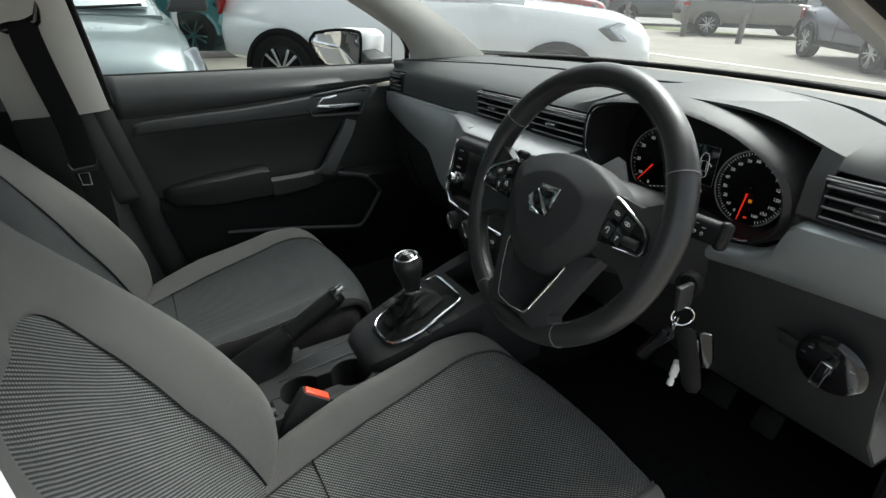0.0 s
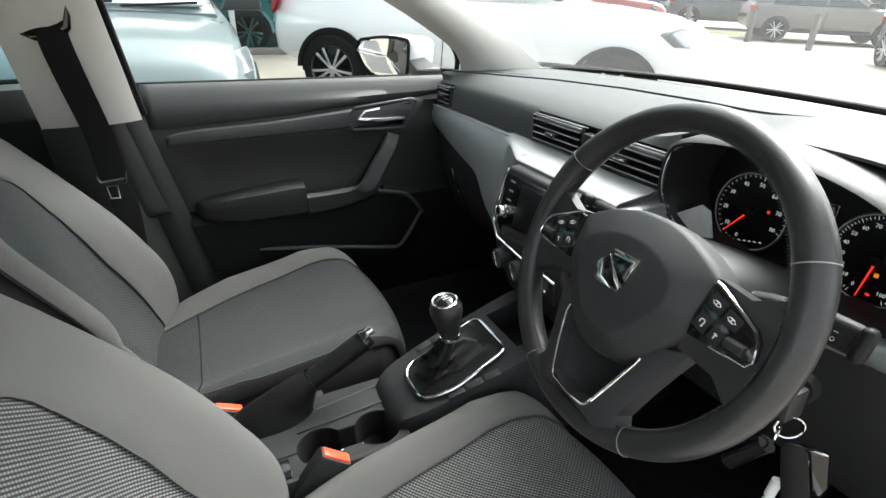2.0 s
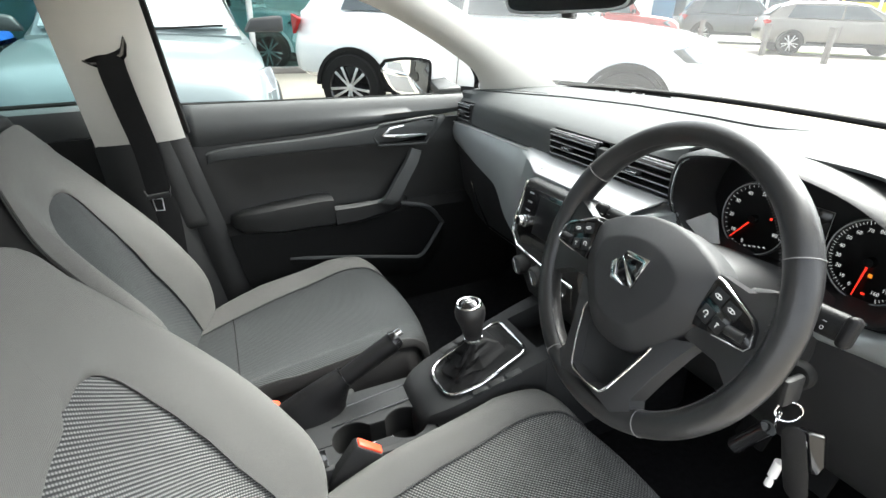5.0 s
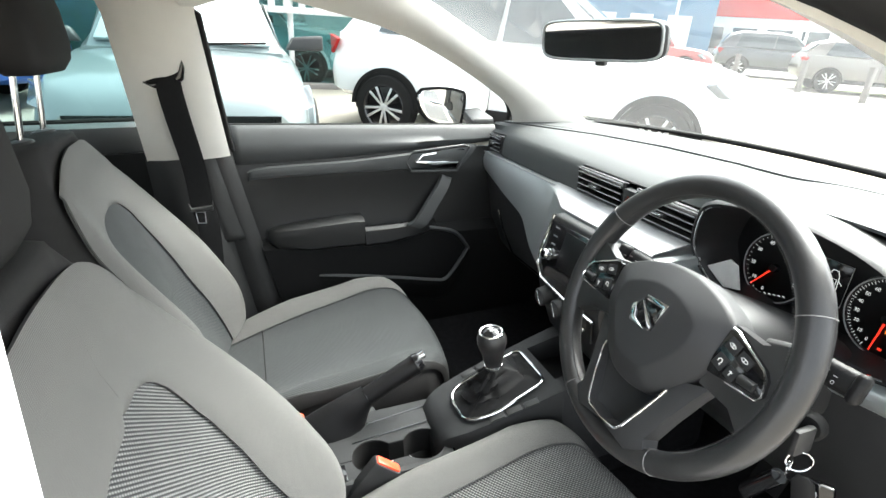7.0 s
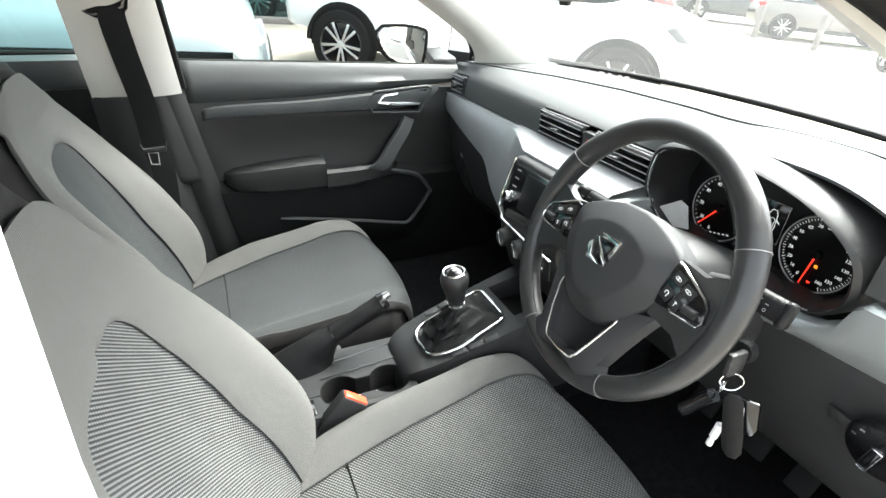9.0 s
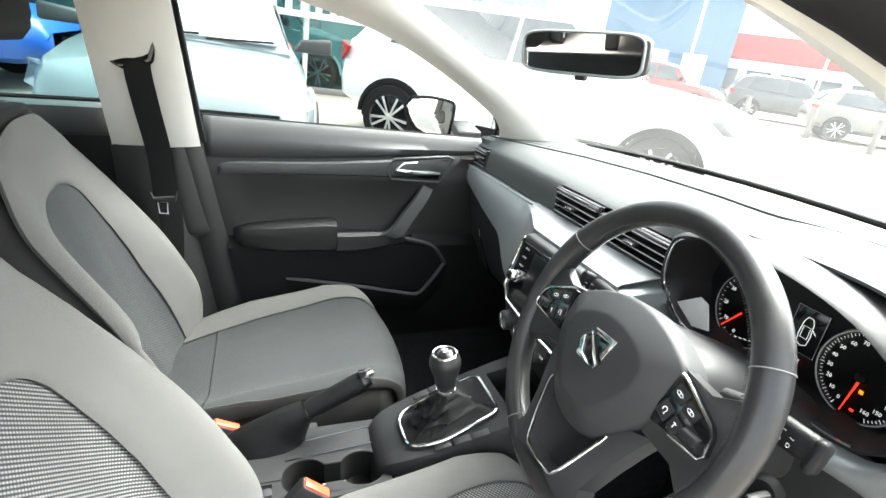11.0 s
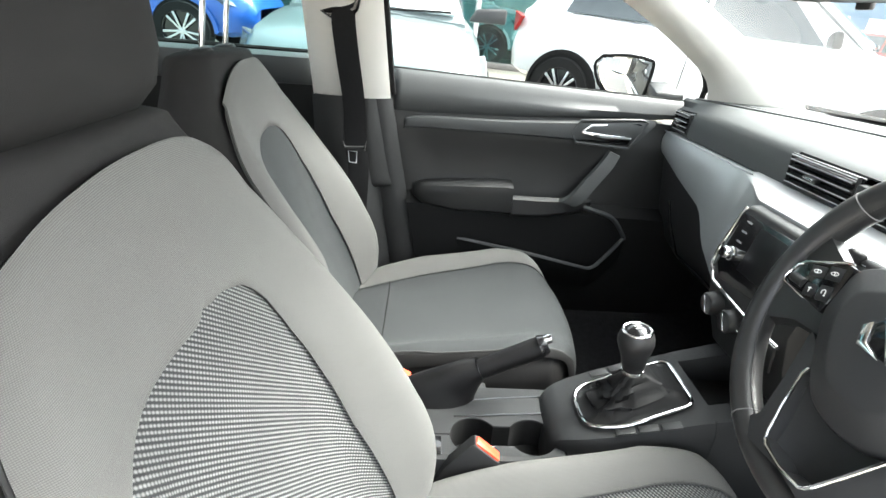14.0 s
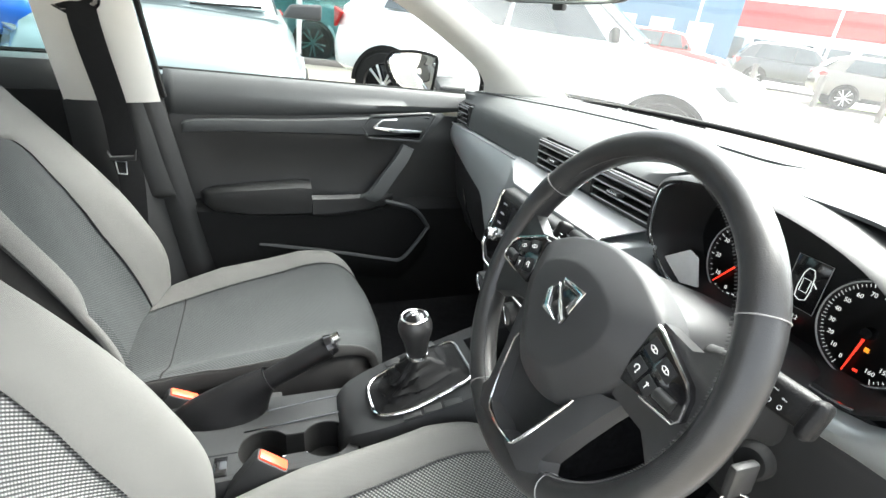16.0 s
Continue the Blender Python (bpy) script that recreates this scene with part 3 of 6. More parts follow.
# rear door behind the post
rdoor = thing("rear_door", "closed rear passenger door with black lining", "car door")
rows = [[V(x, y, z + 0.028 - 0.03 * (x + 1.3) * 0.5) for y, z in ((0.745, 1.012), (0.71, 1.016), (0.692, 1.005), (0.688, 0.96), (0.70, 0.93))] for x in np.linspace(-1.5, -0.71, 14)]
part("top_roll", thick(loft(rows), 0.006), "doortop", rdoor)
rows = [[V(x, 0.705, z) for x in np.linspace(-1.5, -0.70, 8)] for z in (0.96, 0.8, 0.6, 0.36)]
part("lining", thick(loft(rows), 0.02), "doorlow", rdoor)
part("door_lever", box((0.09, 0.012, 0.014), (-1.02, 0.694, 0.90), 0.003), "chrome", rdoor)
gob = part("window_glass", loft([[V(x, 0.735, 1.03), V(x, 0.58, 1.33)] for x in (-1.45, -0.705)]), "tint", rdoor)
part("belt_seal", tube([V(-1.5, 0.722, 1.052), V(-0.71, 0.722, 1.038)], 0.006, 6), "rubber", rdoor)
# rear of the cabin: quarter panel, tailgate glass, back seat
tagged(finish("trim_rear_quarter", prism([V(-1.5, 0.70, 0.95), V(-1.9, 0.66, 0.95), V(-1.95, 0.55, 1.34), V(-1.45, 0.57, 1.33)], (0, 0.02, 0), 0.004), "pillar"), "pale rear quarter trim", "pillar trim", kind="structure")
tagged(finish("wall_tailgate", box((0.04, 1.36, 0.62), (-1.92, 0, 0.68), 0.01), "hard"), "black tailgate lining", "tailgate", kind="structure")
bench = thing("rear_bench", "dark cloth rear bench seat", "back seat")
part("backrest", box((0.16, 1.26, 0.62), (-1.52, 0, 0.80), 0.05, pose(0, 0, 0), 3), "sidecloth", bench)
part("seat", box((0.52, 1.26, 0.18), (-1.20, 0, 0.49), 0.05, pose(0, 0, 0), 3), "sidecloth", bench)

# ---- dashboard ----
dash = thing("dashboard", "dark grey soft dashboard with satin silver trim panels and air vents", "dashboard")


def crease_x(y):
    return table([(-0.70, 0.30), (-0.60, 0.38), (-0.50, 0.45), (-0.38, 0.495), (0, 0.505), (0.2, 0.485), (0.4, 0.43), (0.58, 0.345), (0.70, 0.29)], y)


def far_x(y):
    return 0.57 + 0.125 * (1 - (y / 0.70) ** 2)


YS = np.linspace(-0.70, 0.70, 57)
top_rows = []


def front_rows(y):
    cx = crease_x(y)
    e = max(0, abs(y) - 0.56) / 0.14
    lift = 0.030 * math.exp(-((y + 0.36) / 0.19) ** 4)
    vx, vz = 0.250, 0.957 - 0.006 * e
    return [V(cx + 0.004, y, 0.972 + lift * 0.4), V(cx, y, 0.981 + lift * 0.4), V(cx - 0.02, y, 0.983 + lift * 0.6), V(vx + 0.10 * (cx - 0.25) / 0.25, y, 0.977 + lift),
            V(vx + 0.02, y, vz + 0.010 + lift * 1.5), V(vx + 0.010, y, vz + 0.003), V(vx + 0.003, y, vz - 0.008), V(0.249, y, 0.925), V(0.246, y, 0.898), V(0.256, y, 0.890)]


for y in YS:
    cx, fx = crease_x(y), far_x(y)
    lift = 0.030 * math.exp(-((y + 0.36) / 0.19) ** 4)
    top_rows.append([V(fx + 0.03, y, 0.955), V(fx, y, 0.972), V((fx + cx) / 2, y, 0.982 + lift * 0.2), V(cx + 0.006, y, 0.984 + lift * 0.4)])
part("upper_pad", thick(loft(top_rows), 0.004), "dash", dash, "dark grey soft pad under the windscreen")
for y0, y1, n, k in ((0.188, 0.598, 20, 10), (0.682, 0.70, 3, 10), (-0.582, -0.555, 4, 10), (-0.178, 0.188, 18, 6), (0.598, 0.682, 6, 6), (-0.70, -0.582, 7, 6)):
    part("front_pad", thick(loft([front_rows(y)[:k] for y in np.linspace(y0, y1, n)]), 0.004), "dash", dash, "dark grey grained front pad")
part("hood_cover", thick(loft([front_rows(y)[:5] for y in np.linspace(-0.558, -0.174, 24)]), 0.004), "dash", dash, "dark grey pad over the instruments")
part("demist_slots", tube([V(crease_x(y) + 0.035, y, 0.9835) for y in np.linspace(0.60, 0.48, 8)], 0.004, 6, flat=0.4), "gloss", dash)


def panel(y0, y1, bottoms, name, material, tops=((-1, 0.893), (1, 0.893))):
    rows = []
    for y in np.linspace(y0, y1, 25):
        zb, xb = table(bottoms[0], y), table(bottoms[1], y)
        xt = 0.238 - 0.062 * max(0.0, min(1.0, (0.30 - y) / 0.18)) if y > 0 else 0.238
        a, b = V(xt, y, table(tops, y)), V(xb, y, zb)
        rows.append([a + V(0.02, 0, 0.001), a + V(0.003, 0, 0.001), a + V(-0.004, 0, -0.004), a.lerp(b, 0.35) + V(-0.008, 0, 0), a.lerp(b, 0.7) + V(-0.006, 0, 0), b + V(0, 0, 0.004), b + V(0.006, 0, -0.001), b + V(0.03, 0, 0.004)])
    return part(name, thick(loft(rows), 0.003), material, dash)


PB = ([(0.10, 0.690), (0.24, 0.690), (0.32, 0.715), (0.36, 0.75), (0.39, 0.772), (0.53, 0.797), (0.70, 0.835)], [(0.10, 0.135), (0.24, 0.185), (0.40, 0.215), (0.70, 0.235)])
tagged(panel(0.118, 0.695, PB, "passenger_panel", "satin"), "satin silver-grey trim panel ahead of the passenger")
PB2 = ([(-0.70, 0.805), (-0.52, 0.798), (-0.44, 0.790), (-0.20, 0.790)], [(-0.70, 0.245), (-0.40, 0.235), (-0.15, 0.225)])
tagged(panel(-0.695, -0.440, PB2, "driver_panel", "satin", [(-0.70, 0.892), (-0.560, 0.889), (-0.548, 0.850), (-0.52, 0.830), (-0.44, 0.815)]), "satin silver-grey trim panel beside the wheel")
# bright shelf below the centre vents, and the thin line that leads to it
rows = []
for y in np.linspace(-0.172, 0.27, 24):
    k = max(0.0, min(1.0, (0.27 - y) / 0.15))
    xf = 0.232 - 0.068 * k
    rows.append([V(0.246, y, 0.899), V(0.234, y, 0.898), V(xf + 0.004, y, 0.895 - 0.004 * k), V(xf - 0.001, y, 0.892 - 0.005 * k), V(xf - 0.001, y, 0.890 - 0.014 * k), V(xf + 0.02, y, 0.886 - 0.014 * k)])
part("silver_band", thick(loft(rows), 0.002), "band", dash, "bright silver band under the centre vents")
part("silver_line", tube([V(0.231, y, 0.8955) for y in np.linspace(0.69, 0.26, 12)], 0.0022, 6), "band", dash)
# lower black dash
rows = []
for y in np.linspace(-0.70, 0.70, 33):
    zt = table(PB[0], y) if y > 0.1 else 0.80
    rows.append([V(0.265, y, zt + 0.03), V(0.245, y, zt + 0.006), V(0.245, y, zt - 0.02), V(0.262, y, 0.68), V(0.285, y, 0.60), V(0.34, y, 0.53), V(0.44, y, 0.51), V(0.70, y, 0.52)])
part("lower_dash", thick(loft(rows), 0.006), "lowdash", dash, "black lower dashboard with glovebox")
part("glovebox_edge", tube([V(0.254, 0.62, 0.72), V(0.262, 0.60, 0.66), V(0.29, 0.58, 0.58), V(0.29, 0.20, 0.58), V(0.258, 0.17, 0.66)], 0.0025, 6), "gloss", dash)


def vent(cy, w, z0, z1, x, name, n=4, tilt=0.0):
    """An air outlet: recessed box, frame, blades and a thumb tab."""
    v = part(name, box((0.05, w + 0.004, z1 - z0 + 0.004), (x + 0.028, cy, (z0 + z1) / 2), 0.002), "gloss", dash, "black air vent with blades")
    o = V(x, cy, (z0 + z1) / 2)
    hw, hh = w / 2, (z1 - z0) / 2
    part("vent_frame", tube([o + V(-0.004, a * hw, b * hh) for a, b in ((-1, -1), (1, -1), (1, 1), (-1, 1))], 0.004, 6, closed=True), "hard", v)
    part("bright_edge", tube([o + V(-0.008, a * hw, hh) for a in (-1, 1)], 0.0012, 6), "dimmark", v)
    for i in range(n):
        z = z0 + (i + 0.5) * (z1 - z0) / n
        part("blade", box((0.016, w - 0.006, 0.0028), (0, 0, 0), 0.001, pose(x - 0.003, cy, z, 0, -12, 0)), "hard", v)
        part("blade_edge", box((0.0015, w - 0.008, 0.0020), (0, 0, 0), 0.0004, pose(x - 0.0105, cy, z, 0, -12, 0)), "dimmark", v)
    part("tab", box((0.014, 0.030, 0.009), (x - 0.012, cy + w * 0.05, (z0 + z1) / 2), 0.003), "hard", v)
    part("tab_edge", box((0.002, 0.026, 0.003), (x - 0.0195, cy + w * 0.05, (z0 + z1) / 2 + 0.002), 0.0008), "chrome", v)
    return v


vent(0.106, 0.160, 0.901, 0.955, 0.252, "centre_vent")
vent(-0.096, 0.158, 0.901, 0.955, 0.252, "centre_vent")
vent(0.640, 0.080, 0.902, 0.951, 0.252, "side_vent", 4)
vent(-0.640, 0.120, 0.898, 0.951, 0.252, "side_vent", 4)
hz = part("hazard_switch", box((0.02, 0.036, 0.046), (0.254, 0.006, 0.926), 0.004), "hard", dash, "hazard switch with a red triangle")
tri = [V(0.2432, 0.006 + 0.011 * math.sin(a), 0.926 + 0.010 * math.cos(a)) for a in (0, 2.09, 4.19, 0)]
part("triangle", tube(tri[:3], 0.0009, 5, closed=True), "redmark", hz)

# centre stack with radio and climate panel
RF = facing((0.126, 0.0, 0.820), (0, -1, 0), (0.26, 0, 1))
stack = part("radio_console", prism([V(0.166, 0, 0.882), V(0.142, 0, 0.880), V(0.126, 0, 0.820), V(0.108, 0, 0.755), V(0.118, 0, 0.70), V(0.150, 0, 0.61), V(0.30, 0, 0.60), V(0.30, 0, 0.882)], (0, 0.23, 0), 0.006, Matrix.Translation((0, -0.120, 0))), "hard", dash, "black centre stack with radio")
part("stack_cheek", prism([V(0.166, 0, 0.882), V(0.158, 0, 0.870), V(0.165, 0, 0.79), V(0.20, 0, 0.74), V(0.30, 0, 0.74), V(0.30, 0, 0.882)], (0, -0.070, 0), 0.004, Matrix.Translation((0, -0.122, 0))), "satin", dash, "satin grey cheek beside the radio")
part("radio_panel", prism([V(-0.098, 0.050, 0), V(0.105, 0.054, 0), V(0.105, -0.052, 0), V(-0.072, -0.066, 0), V(-0.096, -0.048, 0)], (0, 0, 0.006), 0.002, RF), "gloss", stack, "gloss black radio panel")
part("radio_screen", box((0.115, 0.078, 0.002), (0.018, 0.004, 0.0072), 0.001, RF), "dialface", stack)
part("silver_surround", tube([RF @ V(*p, 0.002) for p in ((-0.104, 0.060), (-0.115, -0.025), (-0.112, -0.055), (-0.085, -0.078), (0.02, -0.086), (0.115, -0.086))], 0.0034, 8), "chrome", stack, "silver edge round the radio panel")
knob = part("radio_knob", lathe([(0.0, 0.017), (0.009, 0.017), (0.0105, 0.015), (0.011, 0.004), (0.013, 0.003), (0.013, 0)], 24, RF @ Matrix.Translation((-0.074, -0.020, 0.006))), "chrome", stack, "chrome-ringed volume knob")
part("knob_face", lathe([(0.0, 0.001), (0.007, 0.0008), (0.0075, 0)], 20, RF @ Matrix.Translation((-0.074, -0.020, 0.0235))), "gloss", knob)
for i in range(3):
    part("key_mark", box((0.014, 0.003, 0.0006), (-0.072, 0.040 - 0.018 * i, 0.0066), 0, RF), "dimmark", stack)
writing("clock_digits", "13:37", 0.017, "marks", stack, RF @ Matrix.Translation((0.055, 0.030, 0.0085)))
part("lower_strip", box((0.10, 0.008, 0.004), (0.045, -0.110, 0.000), 0.001, RF), "chrome", stack)
CF = facing((0.114, 0.0, 0.715), (0, -1, 0), (-0.05, 0, 1))
part("climate_panel", box((0.20, 0.060, 0.006), (0.0, -0.004, 0.0), 0.003, CF), "hard", stack)
for cx in (-0.062, 0.0, 0.062):
    k = part("climate_knob", lathe([(0, 0.022), (0.018, 0.022), (0.020, 0.019), (0.021, 0.004), (0.024, 0.0)], 24, CF @ Matrix.Translation((cx, -0.004, 0.003))), "hard", stack, "black climate knob with silver pointer")
    part("pointer", box((0.004, 0.030, 0.004), (0, 0, 0.0235), 0.001, CF @ Matrix.Translation((cx, -0.004, 0.003)) @ pose(0, 0, 0, 0, 0, 25)), "chrome", k)
# instrument binnacle
BIN = [(-0.190, 0.868), (-0.178, 0.905), (-0.196, 0.962), (-0.225, 0.990), (-0.30, 1.004), (-0.38, 1.004), (-0.46, 0.988), (-0.515, 0.958), (-0.540, 0.925), (-0.540, 0.875), (-0.515, 0.842), (-0.47, 0.826), (-0.30, 0.828), (-0.22, 0.842)]
bc = V(0, -0.365, 0.905)
ring = lambda s, x, tilt=0.0: [V(x + tilt * (p.z - 0.9), p.y, p.z) for p in (bc + (V(0, y, z) - bc) * s for y, z in (tuple(q)[1:] for q in spline([(0, *a) for a in BIN + [BIN[0]]], 4)[:-1]))]
bn = part("instrument_binnacle", loft([ring(1.10, 0.42), ring(1.07, 0.30, -0.15), ring(1.04, 0.245, -0.25), ring(1.0, 0.238, -0.25), ring(0.965, 0.246, -0.25), ring(0.93, 0.30, -0.1), ring(0.915, 0.335)], close_u=True), "hard", dash, "black hooded instrument binnacle")
part("silver_rim", tube(ring(0.975, 0.2405, -0.25)[-14:] + ring(0.975, 0.2405, -0.25)[:14], 0.002, 6), "chrome", bn)
part("instrument_face", thick(loft([ring(0.93, 0.330), ring(0.5, 0.331), ring(0.02, 0.331)], close_u=True), 0.003), "dialface", bn)
part("paper_label", prism([V(0.262, -0.198, 0.867), V(0.262, -0.240, 0.895), V(0.266, -0.253, 0.888), V(0.270, -0.262, 0.848), V(0.266, -0.234, 0.842)], (0.003, 0, 0), 0.0), "white", bn, "plain white paper label")


def dial(y, z, r, name, numbers, span, size, needle_at):
    f = facing((0.322, y, z), (0, -1, 0), (0.12, 0, 1))
    d = part(name, lathe([(0, 0.0), (r - 0.002, 0.0), (r, 0.004), (r + 0.002, 0.004), (r + 0.003, 0)], 40, f), "dialface", bn, "round black dial with white numbers")
    part("dial_ring", tube([f @ V(r * math.cos(a), r * math.sin(a), 0.004) for a in np.linspace(0, 2 * math.pi, 48, endpoint=False)], 0.0011, 6, closed=True), "dimmark", d)
    a0, a1 = span
    for i, tx in enumerate(numbers):
        a = radians(a0 + (a1 - a0) * i / (len(numbers) - 1))
        writing("number", tx, size, "marks", d, f @ Matrix.Translation((r * 0.74 * math.cos(a), r * 0.74 * math.sin(a), 0.001)))
    ticks = None
    for i in range(4 * (len(numbers) - 1) + 1):
        a = a0 + (a1 - a0) * i / (4 * (len(numbers) - 1))
        ticks = box((0.0055 if i % 4 == 0 else 0.003, 0.0007, 0.0004), (r - 0.0045, 0, 0.0008), 0, f @ pose(0, 0, 0, 0, 0, a), bm=ticks)
    part("ticks", ticks, "marks", d)
    na = radians(needle_at)
    part("needle", prism([V(-0.006, -0.0016, 0), V(-0.006, 0.0016, 0), V(r * 0.9, 0.0006, 0), V(r * 0.9, -0.0006, 0)], (0, 0, 0.001), 0, f @ Matrix.Translation((0, 0, 0.005)) @ Matrix.Rotation(na, 4, "Z")), "needle", d, "red pointer")
    part("needle_cap", lathe([(0, 0.009), (0.006, 0.009), (0.007, 0.006), (0.007, 0.0)], 20, f), "gloss", d)
    return d, f


rev, rf = dial(-0.277, 0.886, 0.056, "rev_counter", ["0", "10", "20", "30", "40", "50", "60", "70", "80"], (255, -20), 0.0085, 232)
spd, sf = dial(-0.450, 0.884, 0.056, "speedometer", [str(i) for i in range(0, 161, 10)], (247, -67), 0.0072, 262)
part("warning_lamp", box((0.004, 0.004, 0.0004), (0.026, 0.008, 0.001), 0, rf), "needle", rev)
part("warning_lamp", box((0.005, 0.005, 0.0004), (0.004, -0.018, 0.001), 0, sf), "amber", spd)
part("warning_lamp", box((0.005, 0.003, 0.0004), (0.003, -0.044, 0.001), 0, sf), "needle", spd)
for i in range(5):
    part("legend_bar", box((0.004, 0.0016, 0.0004), (-0.004 + 0.008 * i, -0.046 + 0.002 * i, 0.001), 0, rf), "marks", rev)
IF = facing((0.322, -0.366, 0.893), (0, -1, 0), (0.12, 0, 1))
dsp = part("centre_display", box((0.046, 0.064, 0.002), (0, 0.008, 0), 0.001, IF), "gloss", bn, "small centre display with a car outline")
part("display_edge", tube([IF @ V(a * 0.022, 0.008 + b * 0.031, 0.0012) for a, b in ((-1, -1), (1, -1), (1, 1), (-1, 1))], 0.0005, 5, closed=True), "dimmark", dsp)
caro = [(-0.007, -0.018), (-0.0085, -0.006), (-0.007, 0.012), (-0.0035, 0.019), (0.0035, 0.019), (0.007, 0.012), (0.0085, -0.006), (0.007, -0.018), (0, -0.021)]
part("car_outline", tube([IF @ V(x, y + 0.008, 0.0015) for x, y in caro], 0.0006, 5, closed=True), "marks", dsp)
part("car_outline", tube([IF @ V(x, y + 0.008, 0.0015) for x, y in ((-0.005, -0.01), (-0.005, 0.006), (0.005, 0.006), (0.005, -0.01))], 0.0005, 5, closed=True), "marks", dsp)
part("open_door_mark", tube([IF @ V(x, y + 0.008, 0.0015) for x, y in ((0.008, 0.005), (0.014, 0.000))], 0.0007, 5), "marks", dsp)
writing("trip_digits", "238.2", 0.0075, "marks", dsp, IF @ Matrix.Translation((0, -0.034, 0.002)))
part("warning_lamp", box((0.006, 0.004, 0.0004), (-0.004, -0.046, 0.001), 0, IF), "needle", dsp)
part("card_slot", prism([V(0.2535, -0.572, 0.730), V(0.2535, -0.602, 0.727), V(0.2575, -0.600, 0.706), V(0.2575, -0.574, 0.709)], (0.004, 0, 0), 0.001, Matrix.Translation((-0.0065, 0, 0))), "hard", dash, "small black flap in the lower dashboard")
# headlight switch
HF = facing((0.236, -0.648, 0.722), (0, -1, 0), (-0.18, 0, 1))
hs = part("headlight_switch", lathe([(0, 0.008), (0.036, 0.008), (0.040, 0.005), (0.043, 0.0)], 32, HF), "gloss", dash, "round black headlight switch with silver grip")
part("grip", box((0.010, 0.042, 0.016), (0, 0, 0.014), 0.003, HF @ pose(0, 0, 0, 0, 0, -14)), "gloss", hs)
part("grip_edge", tube([HF @ pose(0, 0, 0, 0, 0, -14) @ V(a * 0.0055, b * 0.021, 0.022) for a, b in ((-1, -1), (1, -1), (1, 1), (-1, 1))], 0.0012, 6, closed=True), "chrome", hs)
for i, (a, b) in enumerate(((-0.030, 0.010), (-0.022, 0.022), (0.028, 0.014), (0.030, -0.012))):
    part("symbol_bar", box((0.006, 0.003, 0.0004), (a, b, 0.0078), 0, HF), "dimmark", hs)

# ---- steering column, stalks, key ----
TILT_W = 0.42
WC = V(0.018, -0.372, 0.903)
WF = facing(WC, (0, -1, 0), (math.sin(TILT_W), 0, math.cos(TILT_W)))
col = thing("steering_column", "black plastic steering column cowl with stalks", "steering column")
part("cowl", loft([[WF @ V(0.082 * s * math.copysign(abs(math.cos(a)) ** 0.62, math.cos(a)), 0.064 * s * math.copysign(abs(math.sin(a)) ** 0.62, math.sin(a)) - 0.008, z) for a in (2 * math.pi * j / 28 for j in range(28))] for s, z in ((0.70, -0.026), (0.86, -0.032), (0.95, -0.045), (1.0, -0.075), (1.03, -0.12), (1.04, -0.17), (1.0, -0.28))], close_u=True, caps=True), "lowdash", col)
part("cowl_joint", tube([WF @ V(0.0845 * sx, -0.006, z) for sx, z in ((0.86, -0.032), (0.96, -0.050), (1.005, -0.09), (1.03, -0.14))], 0.0014, 6), "gloss", col)
for sx, nm in ((1, "light_stalk"), (-1, "wiper_stalk")):
    st = part(nm, tube([WF @ V(sx * 0.05, 0.014, -0.085), WF @ V(sx * 0.10, 0.030, -0.083), WF @ V(sx * 0.127, 0.034, -0.08)], 0.010, 10, flat=1.0), "hard", col)
    part("paddle", box((0.066, 0.030, 0.020), (0, 0, 0), 0.009, WF @ pose(sx * 0.152, 0.034, -0.076, 0, sx * 12, 0), 3), "boot", st)
    part("end_cap", box((0.013, 0.034, 0.024), (0, 0, 0), 0.006, WF @ pose(sx * 0.188, 0.034, -0.069, 0, sx * 12, 0), 3), "boot", st)
    for i in range(5):
        SB = WF @ pose(sx * (0.128 + 0.011 * i), 0.034, -0.0712 + 0.0024 * i, 0, -sx * 12, 0)
        part("symbol", tube([SB @ V(0.0019 * math.cos(t), -0.005 + 0.0019 * math.sin(t), 0.0072) for t in np.linspace(0, 2 * math.pi, 8, endpoint=False)], 0.0004, 5, closed=True), "dimmark", st)
        part("symbol_bar", box((0.0048, 0.0010, 0.0005), (0, 0.005 if i % 2 else 0.002, 0.0072), 0, SB), "dimmark", st)
part("ignition_barrel", lathe([(0, 0.014), (0.014, 0.014), (0.017, 0.010), (0.018, 0)], 20, facing((0.135, -0.505, 0.806), (0.3, -1, 0), (0.2, 0, 1))), "doorlow", col)
keys = thing("key_ring", "car keys with black fobs and tags hanging from the ignition", "keys")
part("key_head", box((0.030, 0.010, 0.036), (0.108, -0.516, 0.800), 0.004, pose(0, 0, 0)), "hard", keys)


def hoop(c, r, a, wire=0.0013):
    u, w = V(math.cos(a), math.sin(a), 0), V(0, 0, 1)
    return tube([c + (u * math.cos(t) + w * math.sin(t)) * r for t in np.linspace(0, 2 * math.pi, 24, endpoint=False)], wire, 6, closed=True)


